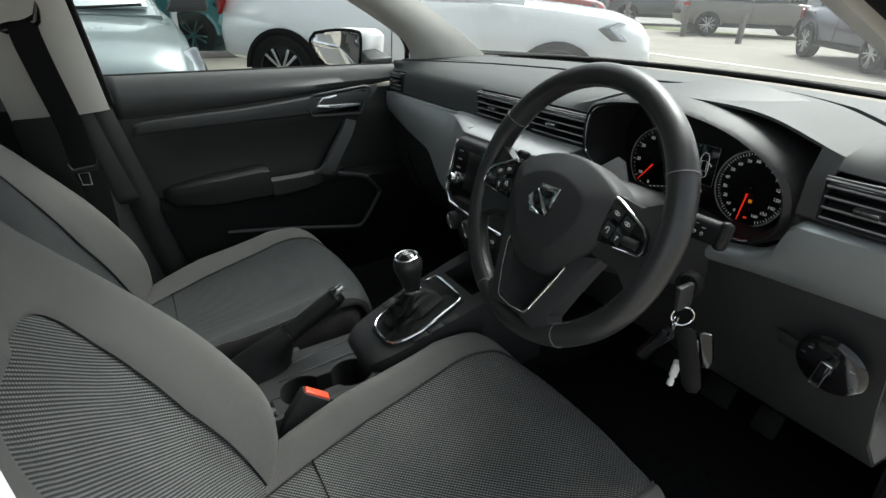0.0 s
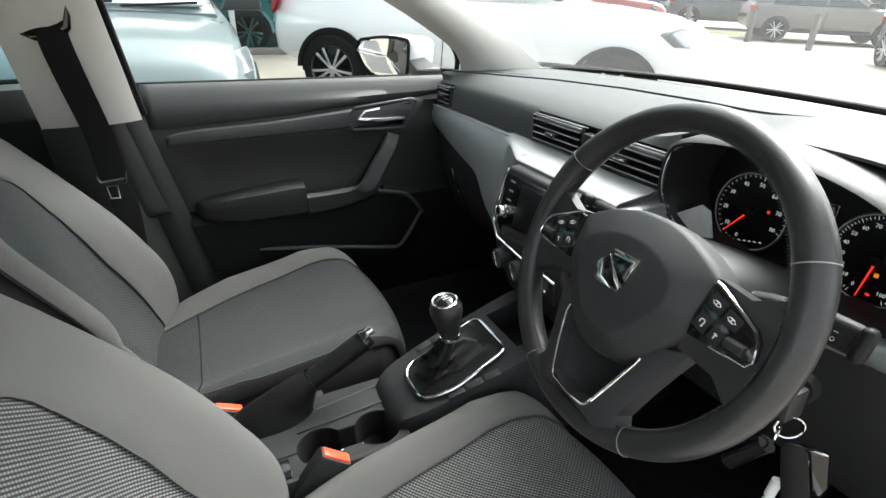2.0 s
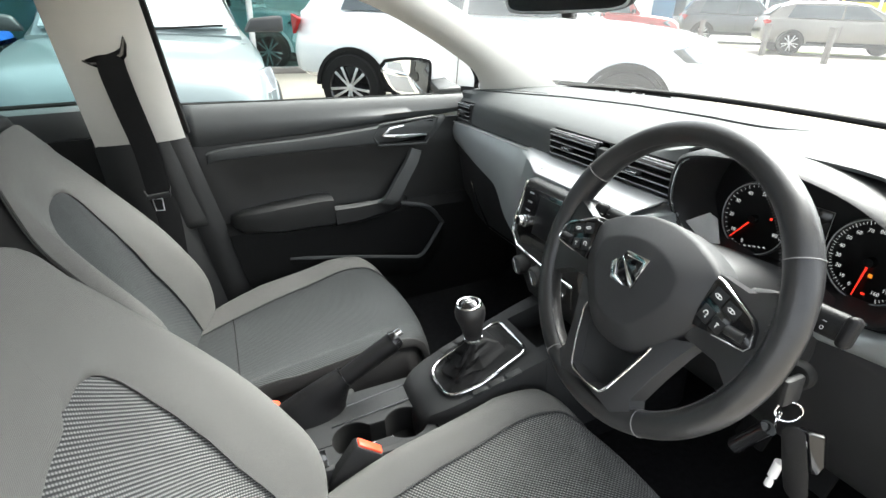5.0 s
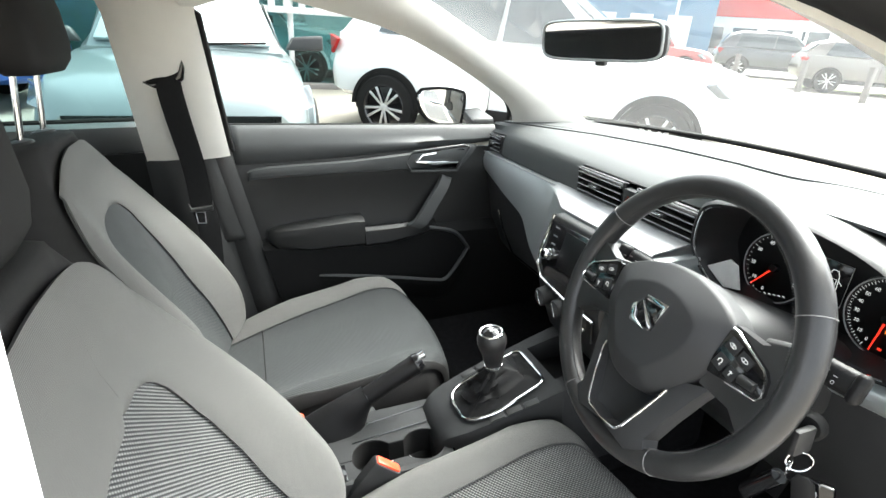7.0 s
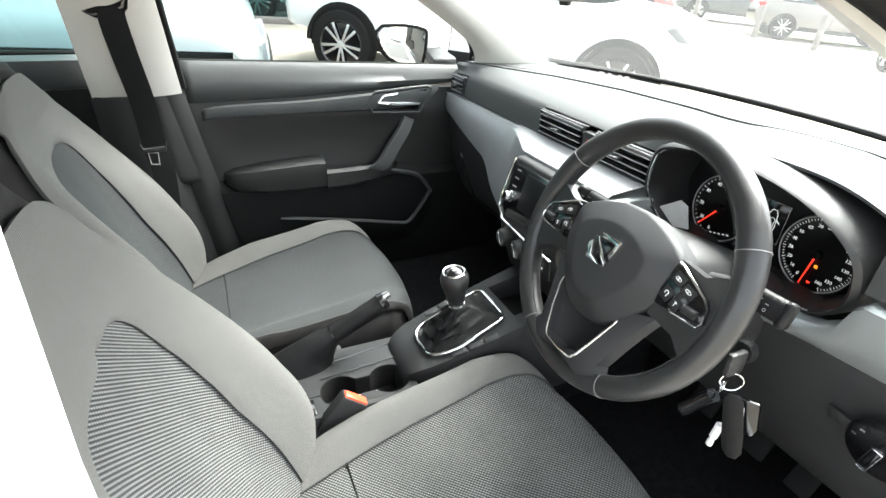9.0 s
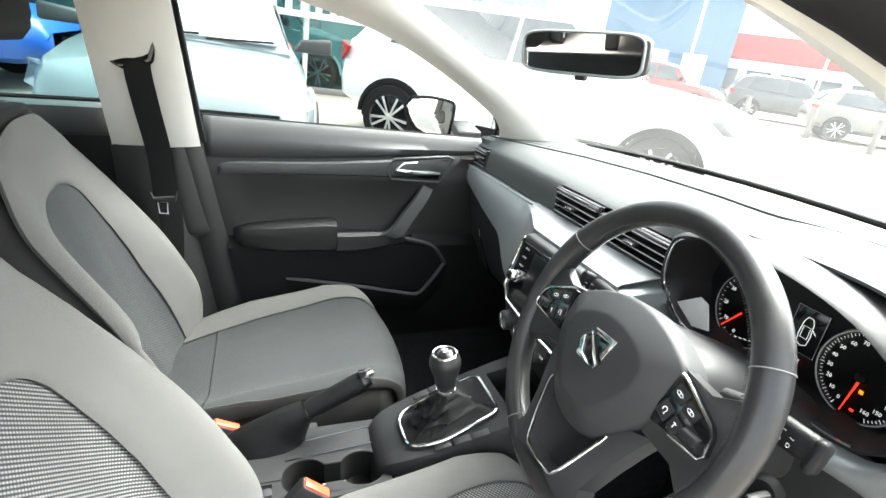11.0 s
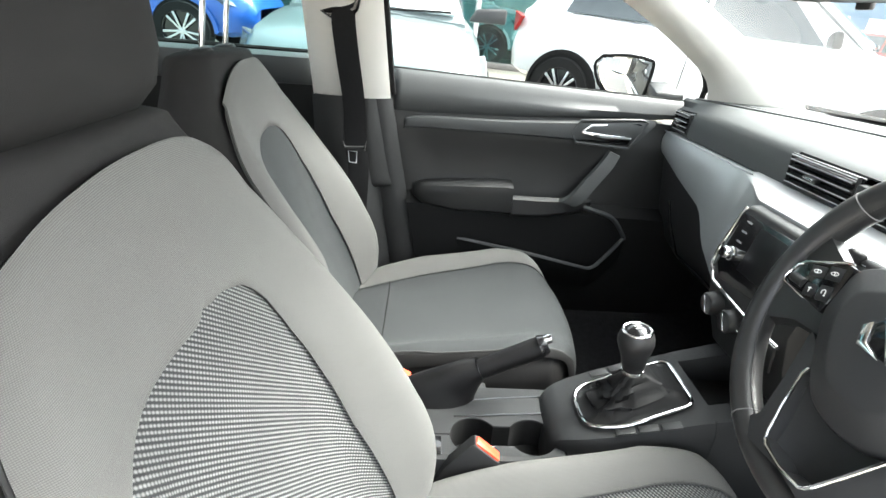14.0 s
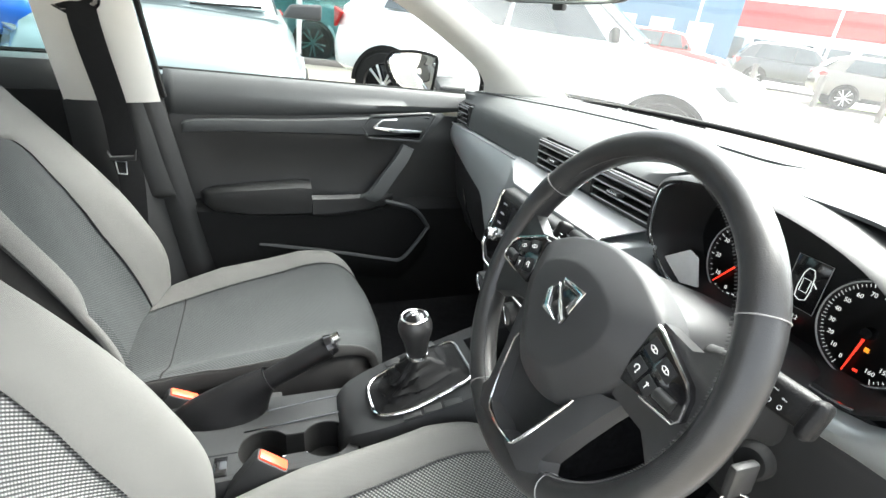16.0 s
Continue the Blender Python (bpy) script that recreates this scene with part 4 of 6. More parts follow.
part("split_ring", hoop(V(0.108, -0.520, 0.772), 0.014, -0.6), "chrome", keys)
part("split_ring", hoop(V(0.106, -0.512, 0.757), 0.011, 0.4), "chrome", keys)
part("leather_tag", prism([V(-0.012, 0.0, 0), V(-0.013, -0.05, 0), V(-0.012, -0.078, 0), V(-0.005, -0.088, 0), V(0.005, -0.088, 0), V(0.012, -0.078, 0), V(0.013, -0.05, 0), V(0.012, 0.0, 0), V(0.006, 0.008, 0), V(-0.006, 0.008, 0)], (0, 0, 0.004), 0.0015,
     facing((0.104, -0.533, 0.755), (0.45, -1, 0.0), (0, 0.16, 1)) @ pose(0, 0, 0, 0, 0, 14)), "boot", keys, "black leather key tag")
part("fob", prism([V(-0.014, 0.0, 0), V(-0.016, -0.04, 0), V(-0.010, -0.056, 0), V(0.010, -0.056, 0), V(0.016, -0.04, 0), V(0.014, 0.0, 0)], (0, 0, 0.011), 0.004,
     facing((0.125, -0.540, 0.757), (0.45, -1, 0), (0, 0, 1)) @ pose(0, 0, 0, 0, 0, 8)), "gloss", keys, "black plastic key fob")
part("label_tag", box((0.012, 0.034, 0.002), (0, -0.025, 0), 0.0005, facing((0.112, -0.537, 0.752), (0.45, -1, 0), (0, 0, 1)) @ pose(0, 0, 0, 0, 0, 10)), "white", keys, "small white paper tag")
part("white_valve_tool", lathe([(0, 0), (0.0045, 0), (0.0045, 0.008), (0.003, 0.010), (0.003, 0.014), (0.0055, 0.016), (0.0055, 0.040), (0, 0.042)], 14, pose(0.104, -0.522, 0.662, 6, 4, 0)), "white", keys, "white plastic wheel-bolt key")
part("locking_cap", tube([V(0.100, -0.508, 0.742), V(0.096, -0.486, 0.705), V(0.094, -0.478, 0.690)], 0.010, 12), "gloss", keys)

# ---- steering wheel ----
wheel = thing("steering_wheel", "black leather steering wheel with stitched rim and silver trim", "steering wheel")
R0 = 0.176


def rim_pt(a, off=0.0):
    return V((R0 + off) * math.sin(a), (R0 + off) * math.cos(a), 0)


def rim_seg(a0, a1, name, lab, fat=1.0):
    n = max(8, int(abs(a1 - a0) / radians(4)))
    rows = []
    for i in range(n + 1):
        a = a0 + (a1 - a0) * i / n
        grip = 1 + 0.10 * math.exp(-((abs(math.atan2(math.sin(a), math.cos(a))) - radians(62)) / radians(16)) ** 2)
        d, up = V(math.sin(a), math.cos(a), 0), V(0, 0, 1)
        rows.append([rim_pt(a) + (d * math.cos(t) * 0.0155 + up * math.sin(t) * 0.0175) * grip * fat for t in (2 * math.pi * j / 16 for j in range(16))])
    b = loft(rows, close_u=True, caps=True)
    bmesh.ops.transform(b, matrix=WF, verts=b.verts)
    return part(name, b, "leather", wheel, lab)


def seam_ring(a):
    d, up = V(math.sin(a), math.cos(a), 0), V(0, 0, 1)
    g = 1 + 0.10 * math.exp(-((abs(math.atan2(math.sin(a), math.cos(a))) - radians(62)) / radians(16)) ** 2)
    part("seam", tube([WF @ (rim_pt(a) + (d * math.cos(t) * 0.0156 + up * math.sin(t) * 0.0176) * g) for t in (2 * math.pi * j / 20 for j in range(20))], 0.0007, 5, closed=True), "thread", wheel, "thin light seam round the rim")


SEAMS = [radians(a) for a in (-58, 62, 152, 208)]
rim_seg(SEAMS[0], SEAMS[1], "rim_top", "smooth black leather upper rim")
rim_seg(SEAMS[1], SEAMS[2], "rim_side", "perforated black leather rim grip")
rim_seg(SEAMS[2], SEAMS[3], "rim_bottom", "smooth black leather lower rim")
rim_seg(SEAMS[3], SEAMS[0] + 2 * math.pi, "rim_side", "perforated black leather rim grip")
for a in SEAMS:
    seam_ring(a)
st = None
for i in range(330):
    a = 2 * math.pi * i / 330
    d = V(math.sin(a), math.cos(a), 0)
    t = V(math.cos(a), -math.sin(a), 0)
    g = 1 + 0.10 * math.exp(-((abs(math.atan2(math.sin(a), math.cos(a))) - radians(62)) / radians(16)) ** 2)
    p = rim_pt(a) - d * 0.0140 * g + V(0, 0, 0.0078 * g)
    st = tube([WF @ (p + t * 0.0010 + (V(0, 0, 0.8) - d * 0.6) * 0.0024), WF @ (p - t * 0.0008 - (V(0, 0, 0.8) - d * 0.6) * 0.0024)], 0.00055, 4, bm=st)
tagged(part("stitching", st, "stitch", wheel), "row of grey stitches inside the rim", kind="stuff")
# hub pad
PAD = [(-0.062, 0.056), (-0.022, 0.067), (0.022, 0.067), (0.062, 0.056), (0.094, 0.037), (0.1005, 0.012), (0.095, -0.018), (0.066, -0.062), (0.042, -0.088), (0.016, -0.097), (-0.016, -0.097), (-0.042, -0.088), (-0.066, -0.062), (-0.095, -0.018), (-0.1005, 0.012), (-0.094, 0.037)]
pad_pts = [(p.x, p.y) for p in spline([(*a, 0) for a in PAD + [PAD[0]]], 4)[:-1]]
rows = [[WF @ V(x * s, (y + 0.012) * s - 0.012, z) for x, y in pad_pts] for s, z in ((0.97, -0.03), (0.995, -0.006), (1.0, 0.002), (0.985, 0.0085), (0.95, 0.0125), (0.66, 0.0262), (0.635, 0.0278), (0.60, 0.0284), (0.4, 0.0290), (0.0, 0.0292))]
bm = loft(rows, close_u=True)
bmesh.ops.remove_doubles(bm, verts=bm.verts, dist=1e-5)
part("hub_pad", bm, "pad", wheel, "black airbag pad")
BM = WF @ pose(-0.002, 0.0, 0.0290, 0, 0, 0) @ Matrix.Diagonal((1.12, 1.08, 1, 1))
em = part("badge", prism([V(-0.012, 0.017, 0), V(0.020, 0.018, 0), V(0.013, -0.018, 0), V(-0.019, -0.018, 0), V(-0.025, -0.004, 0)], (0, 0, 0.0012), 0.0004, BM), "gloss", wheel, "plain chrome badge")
for pts in ([(-0.013, 0.0185), (0.0215, 0.0195), (0.0155, -0.007), (0.0095, -0.003), (0.0135, 0.0125), (-0.0085, 0.012)],
            [(-0.0165, 0.012), (-0.0105, 0.0075), (0.0135, -0.0125), (0.0110, -0.0195)],
            [(-0.0205, 0.0045), (-0.0265, -0.003), (-0.0195, -0.0195), (0.0055, -0.0195), (-0.0135, -0.0135)]):
    part("chrome_bar", prism([V(*p, 0) for p in pts], (0, 0, 0.0034), 0.0012, BM), "chrome", em)
# side spokes with switch pods
for s in (-1, 1):
    sp = part("spoke", loft([[WF @ V(s * x, y, z) for x, y, z in row] for row in (
        [(0.085, 0.040, -0.012), (0.085, 0.040, 0.006), (0.085, 0.0, 0.012), (0.085, -0.040, 0.004), (0.085, -0.045, -0.014)],
        [(0.125, 0.036, -0.012), (0.125, 0.034, 0.002), (0.125, 0.0, 0.006), (0.125, -0.045, 0.000), (0.125, -0.050, -0.014)],
        [(0.168, 0.058, -0.008), (0.166, 0.054, 0.008), (0.172, 0.0, 0.008), (0.160, -0.066, 0.008), (0.158, -0.070, -0.008)])], close_u=True, caps=True), "leather", wheel, "black spoke")
    PODS = [(0.094, 0.034), (0.104, 0.034), (0.147, 0.014), (0.154, 0.006), (0.158, -0.010), (0.154, -0.016), (0.092, -0.021), (0.090, 0.0)]
    pod = part("switch_pod", prism([V(s * x, y, 0) for x, y in PODS], (0, 0, 0.012), 0.0015, WF @ pose(0, 0, 0.0035)), "gloss", sp, "gloss black switch pod with silver edge")
    part("silver_edge", tube([WF @ V(s * x, y, 0.0158) for x, y in ((0.097, 0.036), (0.104, 0.0345), (0.147, 0.0145), (0.1545, 0.0065), (0.1585, -0.0105), (0.1545, -0.0165), (0.118, -0.0195))], lambda t: 0.0017 - 0.0008 * t * t, 6), "chrome", pod)
    for i, (x, y, w, h) in enumerate(((0.107, 0.019, 0.017, 0.015), (0.126, 0.012, 0.018, 0.013), (0.102, -0.003, 0.015, 0.017), (0.119, -0.008, 0.014, 0.014))):
        BT = WF @ pose(s * x, y, 0.0158, 0, 0, -s * 16)
        b = part("button", box((w, h, 0.0024), (0, 0, 0), 0.001, BT), "console", pod)
        if i in (0, 1):
            part("symbol", tube([BT @ V(px, py, 0.0014) for px, py in ((-0.0048, 0), (-0.0024, 0.0017), (0.0024, 0.0017), (0.0048, 0), (0.0024, -0.0017), (-0.0024, -0.0017))], 0.00045, 5, closed=True), "marks", b)
            part("symbol", box((0.0009, 0.0044, 0.0003), (0, 0, 0.0014), 0, BT), "marks", b)
        elif i == 2:
            part("symbol", tube([BT @ V(0.0026 * math.cos(t), 0.0026 * math.sin(t) + 0.001, 0.0014) for t in np.linspace(-0.8, 4.0, 9)], 0.0005, 5), "marks", b)
            part("symbol", box((0.0016, 0.0016, 0.0003), (0.0022, -0.0024, 0.0014), 0, BT), "marks", b)
        else:
            part("symbol", box((0.0009, 0.006, 0.0003), (0, 0, 0.0014), 0, BT), "marks", b)
            part("symbol", box((0.0044, 0.0009, 0.0003), (0, 0.0018, 0.0014), 0, BT), "marks", b)
    part("roller", tube([WF @ V(s * 0.130, -0.0065, 0.0158), WF @ V(s * 0.149, -0.0065, 0.0158)], 0.0055, 12), "hard", pod, "ribbed black roller")
# bottom spoke: two legs with a sunken panel between them, edged by a silver strip
for s in (-1, 1):
    lg = part("lower_spoke", loft([[WF @ V(s * x, y, z) for x, y, z in row] for row in (
        [(0.100, -0.038, -0.020), (0.098, -0.040, 0.000), (0.070, -0.050, 0.008), (0.056, -0.060, 0.006), (0.054, -0.064, -0.018)],
        [(0.090, -0.062, -0.018), (0.088, -0.064, 0.004), (0.068, -0.074, 0.013), (0.057, -0.080, 0.013), (0.053, -0.082, -0.016)],
        [(0.076, -0.100, -0.016), (0.074, -0.102, 0.008), (0.060, -0.108, 0.016), (0.046, -0.112, 0.017), (0.041, -0.112, -0.014)],
        [(0.066, -0.136, -0.012), (0.064, -0.138, 0.012), (0.052, -0.142, 0.018), (0.033, -0.146, 0.019), (0.029, -0.144, -0.012)],
        [(0.080, -0.162, -0.010), (0.078, -0.162, 0.012), (0.050, -0.164, 0.017), (0.0, -0.158, 0.018), (0.0, -0.153, -0.010)])], close_u=True, caps=True), "pad", wheel, "dark grey lower spoke leg")
    part("silver_edge", tube([WF @ V(s * x, y, z) for x, y, z in ((0.0585, -0.070, 0.0115), (0.0575, -0.078, 0.0142), (0.046, -0.112, 0.0182), (0.0345, -0.141, 0.0200), (0.031, -0.148, 0.0202), (0.026, -0.1525, 0.0200), (0.0, -0.1555, 0.0196))], 0.0019, 8), "chrome", lg, "thin silver edge strip")
rows = []
for y in np.linspace(-0.055, -0.158, 10):
    w = table([(-0.158, 0.026), (-0.055, 0.066)], y)
    rows.append([WF @ V(a * w, y, 0.003 - 0.014 * (1 - a * a) + 0.008 * max(0, (-0.13 - y) / 0.028)) for a in np.linspace(-1, 1, 11)])
part("spoke_panel", thick(loft(rows), 0.004), "console", wheel, "sunken dark panel in the lower spoke")

# ---- centre console ----
CY = -0.012
con = thing("centre_console", "black plastic centre console with tray and cup holders", "centre console")
# raised front part round the gear lever; top plane slopes up to the stack
ctop = lambda x: table([(-0.190, 0.490), (-0.187, 0.500), (-0.180, 0.512), (-0.168, 0.522), (-0.150, 0.5305), (0.03, 0.585), (0.13, 0.607), (0.22, 0.625)], x)
cw = lambda x: table([(-0.190, 0.050), (-0.187, 0.056), (-0.180, 0.064), (-0.168, 0.072), (-0.15, 0.081), (-0.10, 0.092), (0.05, 0.100), (0.22, 0.118)], x)
rows = []
for x in (-0.190, -0.187, -0.180, -0.168, -0.155, -0.13, -0.08, -0.02, 0.04, 0.062):
    w, z = cw(x), ctop(x)
    rows.append([V(x, CY + a * w, z - d) for a, d in ((-1.0, 0.20), (-1.0, 0.06), (-0.99, 0.015), (-0.93, 0.003), (-0.7, 0.0), (0, 0.0), (0.7, 0.0), (0.93, 0.003), (0.99, 0.015), (1.0, 0.06), (1.0, 0.20))])
part("gear_plinth", loft(rows, caps=True), "console", con, "raised black plinth round the gear lever")
for s in (-1, 1):
    rows = []
    for x in np.linspace(0.058, 0.20, 8):
        w, z = cw(x), ctop(x)
        inn = 0.052 if s < 0 else 0.060
        rows.append([V(x, CY + s * a, z - d) for a, d in ((inn, 0.20), (inn, 0.012), (inn + 0.004, 0.001), (w * 0.93, 0.002), (w, 0.015), (w + 0.002, 0.20))])
    part("tray_side", loft(rows, close_u=True, caps=True), "console", con)
part("tray_floor", box((0.15, 0.13, 0.008), (0.135, CY, 0.552), 0.002, pose(0, 0, 0)), "rubber", con)
# bezel
BZ = [(0.041, 0.055), (0.041, -0.066), (-0.074, -0.085), (-0.120, -0.074), (-0.134, -0.054), (-0.134, 0.010), (-0.114, 0.032)]
bz = [V(x, y - 0.002, ctop(x) + 0.003) for x, y in BZ]
part("chrome_bezel", tube([p + V(0, 0, 0.003) for p in rounded(bz, 0.020)], 0.0034, 8, closed=True), "chrome", con, "bright chrome frame round the gear gaiter")
for s, y0 in ((-1, -0.092), (1, 0.060)):
    for i in range(3):
        x = -0.075 + 0.034 * i
        part("blank_switch", box((0.030, 0.016, 0.003), (0, 0, 0), 0.001, pose(x, y0 + 0.004 * i * s, ctop(x) + 0.0005, 0, -17, 7 * s)), "hard", con)
# low rear part with cup holders
rows = []
for x in (-0.50, -0.48, -0.40, -0.30, -0.19, -0.16):
    rows.append([V(x, y, z) for y, z in ((-0.110, 0.34), (-0.110, 0.485), (-0.106, 0.496), (-0.098, 0.4995))])
part("side_wall", thick(loft(rows), 0.004), "console", con)
rows = []
for x in (-0.50, -0.40, -0.30, -0.19, -0.16):
    rows.append([V(x, y, z) for y, z in ((0.002, 0.500), (0.03, 0.503), (0.072, 0.500), (0.082, 0.49), (0.082, 0.34))])
part("side_wall", thick(loft(rows), 0.004), "console", con)


# top sheet with the twin round openings cut as a lobed slot
def slot_half(x):
    d = []
    for c, r in ((-0.213, 0.0405), (-0.313, 0.0405)):
        if abs(x - c) < r:
            d.append(math.sqrt(r * r - (x - c) ** 2))
    if -0.295 < x < -0.230:
        d.append(0.0215)
    return max(d) if d else 0.0


xs = sorted(set([-0.50, -0.45, -0.40, -0.37, -0.3536, -0.1724, -0.165] + [float(a) for a in np.linspace(-0.3534, -0.1726, 56)]))
for s in (-1, 1):
    rows = []
    for x in xs:
        h = slot_half(x)
        yc = -0.054
        e = -0.0985 if s < 0 else 0.004
        rows.append([V(x, yc + s * h, 0.470), V(x, yc + s * h, 0.497), V(x, yc + s * (h + 0.0015), 0.500), V(x, e, 0.500)])
    part("holder_top", loft(rows), "console", con)
part("holder_well", loft([[V(x, -0.054 + s * max(slot_half(x), 0.0005), 0.498) for x in xs[4:-2] for s in (1,)] + [V(x, -0.054 - max(slot_half(x), 0.0005), 0.498) for x in reversed(xs[4:-2])],
                          [V(x, -0.054 + max(slot_half(x) - 0.003, 0.0003), 0.445) for x in xs[4:-2]] + [V(x, -0.054 - max(slot_half(x) - 0.003, 0.0003), 0.445) for x in reversed(xs[4:-2])]], close_u=True, caps=False), "rubber", con, "dark twin cup-holder well")
part("well_floor", box((0.19, 0.088, 0.004), (-0.263, -0.054, 0.444), 0.001), "rubber", con)
# joint line between plinth and rear part
part("joint", tube(spline([(-0.345, -0.012, 0.5015), (-0.328, -0.010, 0.5015), (-0.20, 0.001, 0.503), (-0.160, 0.003, 0.503)], 3), 0.0013, 6), "gloss", con)
part("joint", tube(spline([(-0.33, 0.030, 0.5025), (-0.20, 0.046, 0.503), (-0.176, 0.046, 0.503), (-0.166, 0.036, 0.5035), (-0.159, 0.0, 0.503), (-0.160, -0.05, 0.501), (-0.163, -0.104, 0.4985)], 4), 0.0016, 6), "gloss", con)
part("coin_slot", box((0.020, 0.040, 0.004), (-0.378, -0.080, 0.4995), 0.001), "gloss", con)
part("bright_insert", tube([V(-0.285, -0.0755, 0.496), V(-0.245, -0.0755, 0.496)], 0.0013, 6), "steel", con)
part("tunnel", box((1.0, 0.15, 0.16), (0.0, CY + 0.01, 0.36), 0.03), "carpet", con)

# gear lever
gear = thing("gear_lever", "black gear lever with chrome-capped knob and leather gaiter", "gear lever")
rows = []
base = [V(-0.046, -0.012, p.z) + (p - V(-0.046, -0.012, p.z)) * 0.965 for p in rounded(bz, 0.020)]
topc = V(-0.048, -0.012, 0.616)
for i in range(13):
    t = i / 12
    s = (1 - t) ** 0.9
    row = []
    for j, p in enumerate(base):
        ang = j / len(base) * 2 * math.pi
        tgt = topc + V(0.013 * math.cos(math.atan2(p.y + 0.012, p.x + 0.046)), 0.013 * math.sin(math.atan2(p.y + 0.012, p.x + 0.046)), 0)
        q = tgt.lerp(p, s)
        q.z = p.z + (topc.z - p.z) * t ** 1.5 + 0.004 * math.sin(math.pi * t)
        fold = 0.005 * math.sin(math.pi * t) * math.sin(5 * ang + 3 * t * 4) + 0.004 * math.sin(math.pi * t) * math.sin(9 * t * math.pi + ang)
        q += (q - V(topc.x, topc.y, q.z)).normalized() * fold
        row.append(q)
    rows.append(row)
part("gaiter", loft(rows, close_u=True), "boot", gear, "creased black leather gaiter")
KM = pose(-0.048, -0.012, 0.612, 0, -6, 0)
part("collar", lathe([(0.014, -0.002), (0.0185, -0.001), (0.0192, 0.003), (0.0185, 0.007), (0.015, 0.008)], 24, KM), "chrome", gear, "chrome collar")
kn = part("knob", lathe([(0.0150, 0.006), (0.0185, 0.010), (0.0205, 0.022), (0.0225, 0.034), (0.0268, 0.047), (0.0296, 0.058), (0.0298, 0.067), (0.0270, 0.076), (0.0222, 0.0825), (0.0, 0.0835)], 32, KM), "leather", gear, "black leather knob")
part("cap_ring", tube([KM @ V(0.0225 * math.cos(a), 0.0225 * math.sin(a), 0.0822) for a in np.linspace(0, 2 * math.pi, 28, endpoint=False)], 0.0026, 8, closed=True), "chrome", kn)
part("cap", lathe([(0, 0.0910), (0.010, 0.0898), (0.0175, 0.0866), (0.0215, 0.082)], 28, KM), "gloss", kn, "gloss black shift-pattern cap")
sp = None
for a, b in (((-0.008, 0.006), (-0.008, -0.006)), ((0, 0.006), (0, -0.006)), ((0.008, 0.006), (0.008, -0.006)), ((-0.008, 0), (0.008, 0))):
    sp = tube([KM @ V(a[1], a[0], 0.0912), KM @ V(b[1], b[0], 0.0912)], 0.0009, 5, bm=sp)
part("shift_pattern", sp, "marks", kn)

# handbrake
hb = thing("handbrake", "black handbrake lever with chrome button beside the passenger seat", "handbrake")
pts = spline([(-0.425, 0.040, 0.492), (-0.36, 0.042, 0.528), (-0.305, 0.044, 0.560), (-0.25, 0.045, 0.588), (-0.195, 0.045, 0.616)], 6)
part("grip", tube(pts, lambda t: 0.0175 + 0.003 * t, 16, flat=0.95), "boot", hb, "leather-covered grip")
part("grip_end", tube([V(-0.197, 0.045, 0.617), V(-0.188, 0.045, 0.6215), V(-0.184, 0.045, 0.6235)], lambda t: 0.0205 - 0.005 * t, 14), "gloss", hb)
part("button", tube([V(-0.190, 0.045, 0.630), V(-0.178, 0.045, 0.636)], 0.0085, 12), "chrome", hb, "chrome release button")
part("joint", tube([V(-0.300, 0.044, 0.5655) + V(0.45 * a, b, -0.89 * a) for a, b in ((0.0218 * math.cos(t), 0.0214 * math.sin(t)) for t in np.linspace(0, 2 * math.pi, 20, endpoint=False))], 0.0012, 5, closed=True), "gloss", hb)
rows = []
for i in range(11):
    t = i / 10
    e = t ** 1.3
    c = V(-0.300, 0.044, 0.5655).lerp(V(-0.385, 0.044, 0.494), t)
    up = V(-0.45, 0, 0.89).lerp(V(-1, 0, 0.02), e).normalized() * (0.0215 + 0.072 * e)
    wd = 0.0212 + 0.018 * e
    pinch = 1 + 0.04 * math.sin(9 * t)
    rows.append([c + up * math.cos(a) * pinch + V(0, 1, 0) * math.sin(a) * wd * pinch for a in (2 * math.pi * j / 20 for j in range(20))])
part("gaiter", loft(rows, close_u=True), "boot", hb, "black leather boot round the lever's foot")
part("gaiter_base", box((0.21, 0.088, 0.008), (-0.385, 0.044, 0.496), 0.003), "hard", hb)


def buckle(x, y, z, ry, rz, label):
    b = thing("belt_buckle", label, "belt buckle", "seat belt buckles")
    m = pose(x, y, z, 0, ry, rz)
    part("housing", loft([[m @ V(a * w, c * d, h) for a, c in ((-1, -0.8), (-0.8, -1), (0.8, -1), (1, -0.8), (1, 0.8), (0.8, 1), (-0.8, 1), (-1, 0.8))] for w, d, h in ((0.018, 0.009, -0.13), (0.020, 0.011, -0.10), (0.027, 0.0135, -0.075), (0.028, 0.014, -0.006), (0.026, 0.0125, -0.001))], close_u=True, caps=True), "hard", b)
    part("release_button", box((0.048, 0.019, 0.010), (0, 0, -0.002), 0.003, m), "red", b, "orange-red release button")
    return b


buckle(-0.298, -0.118, 0.533, 38, -6, "black seat belt buckle with an orange-red button beside the driver seat")
buckle(-0.446, 0.094, 0.516, 30, 5, "black seat belt buckle with an orange-red button beside the passenger seat")


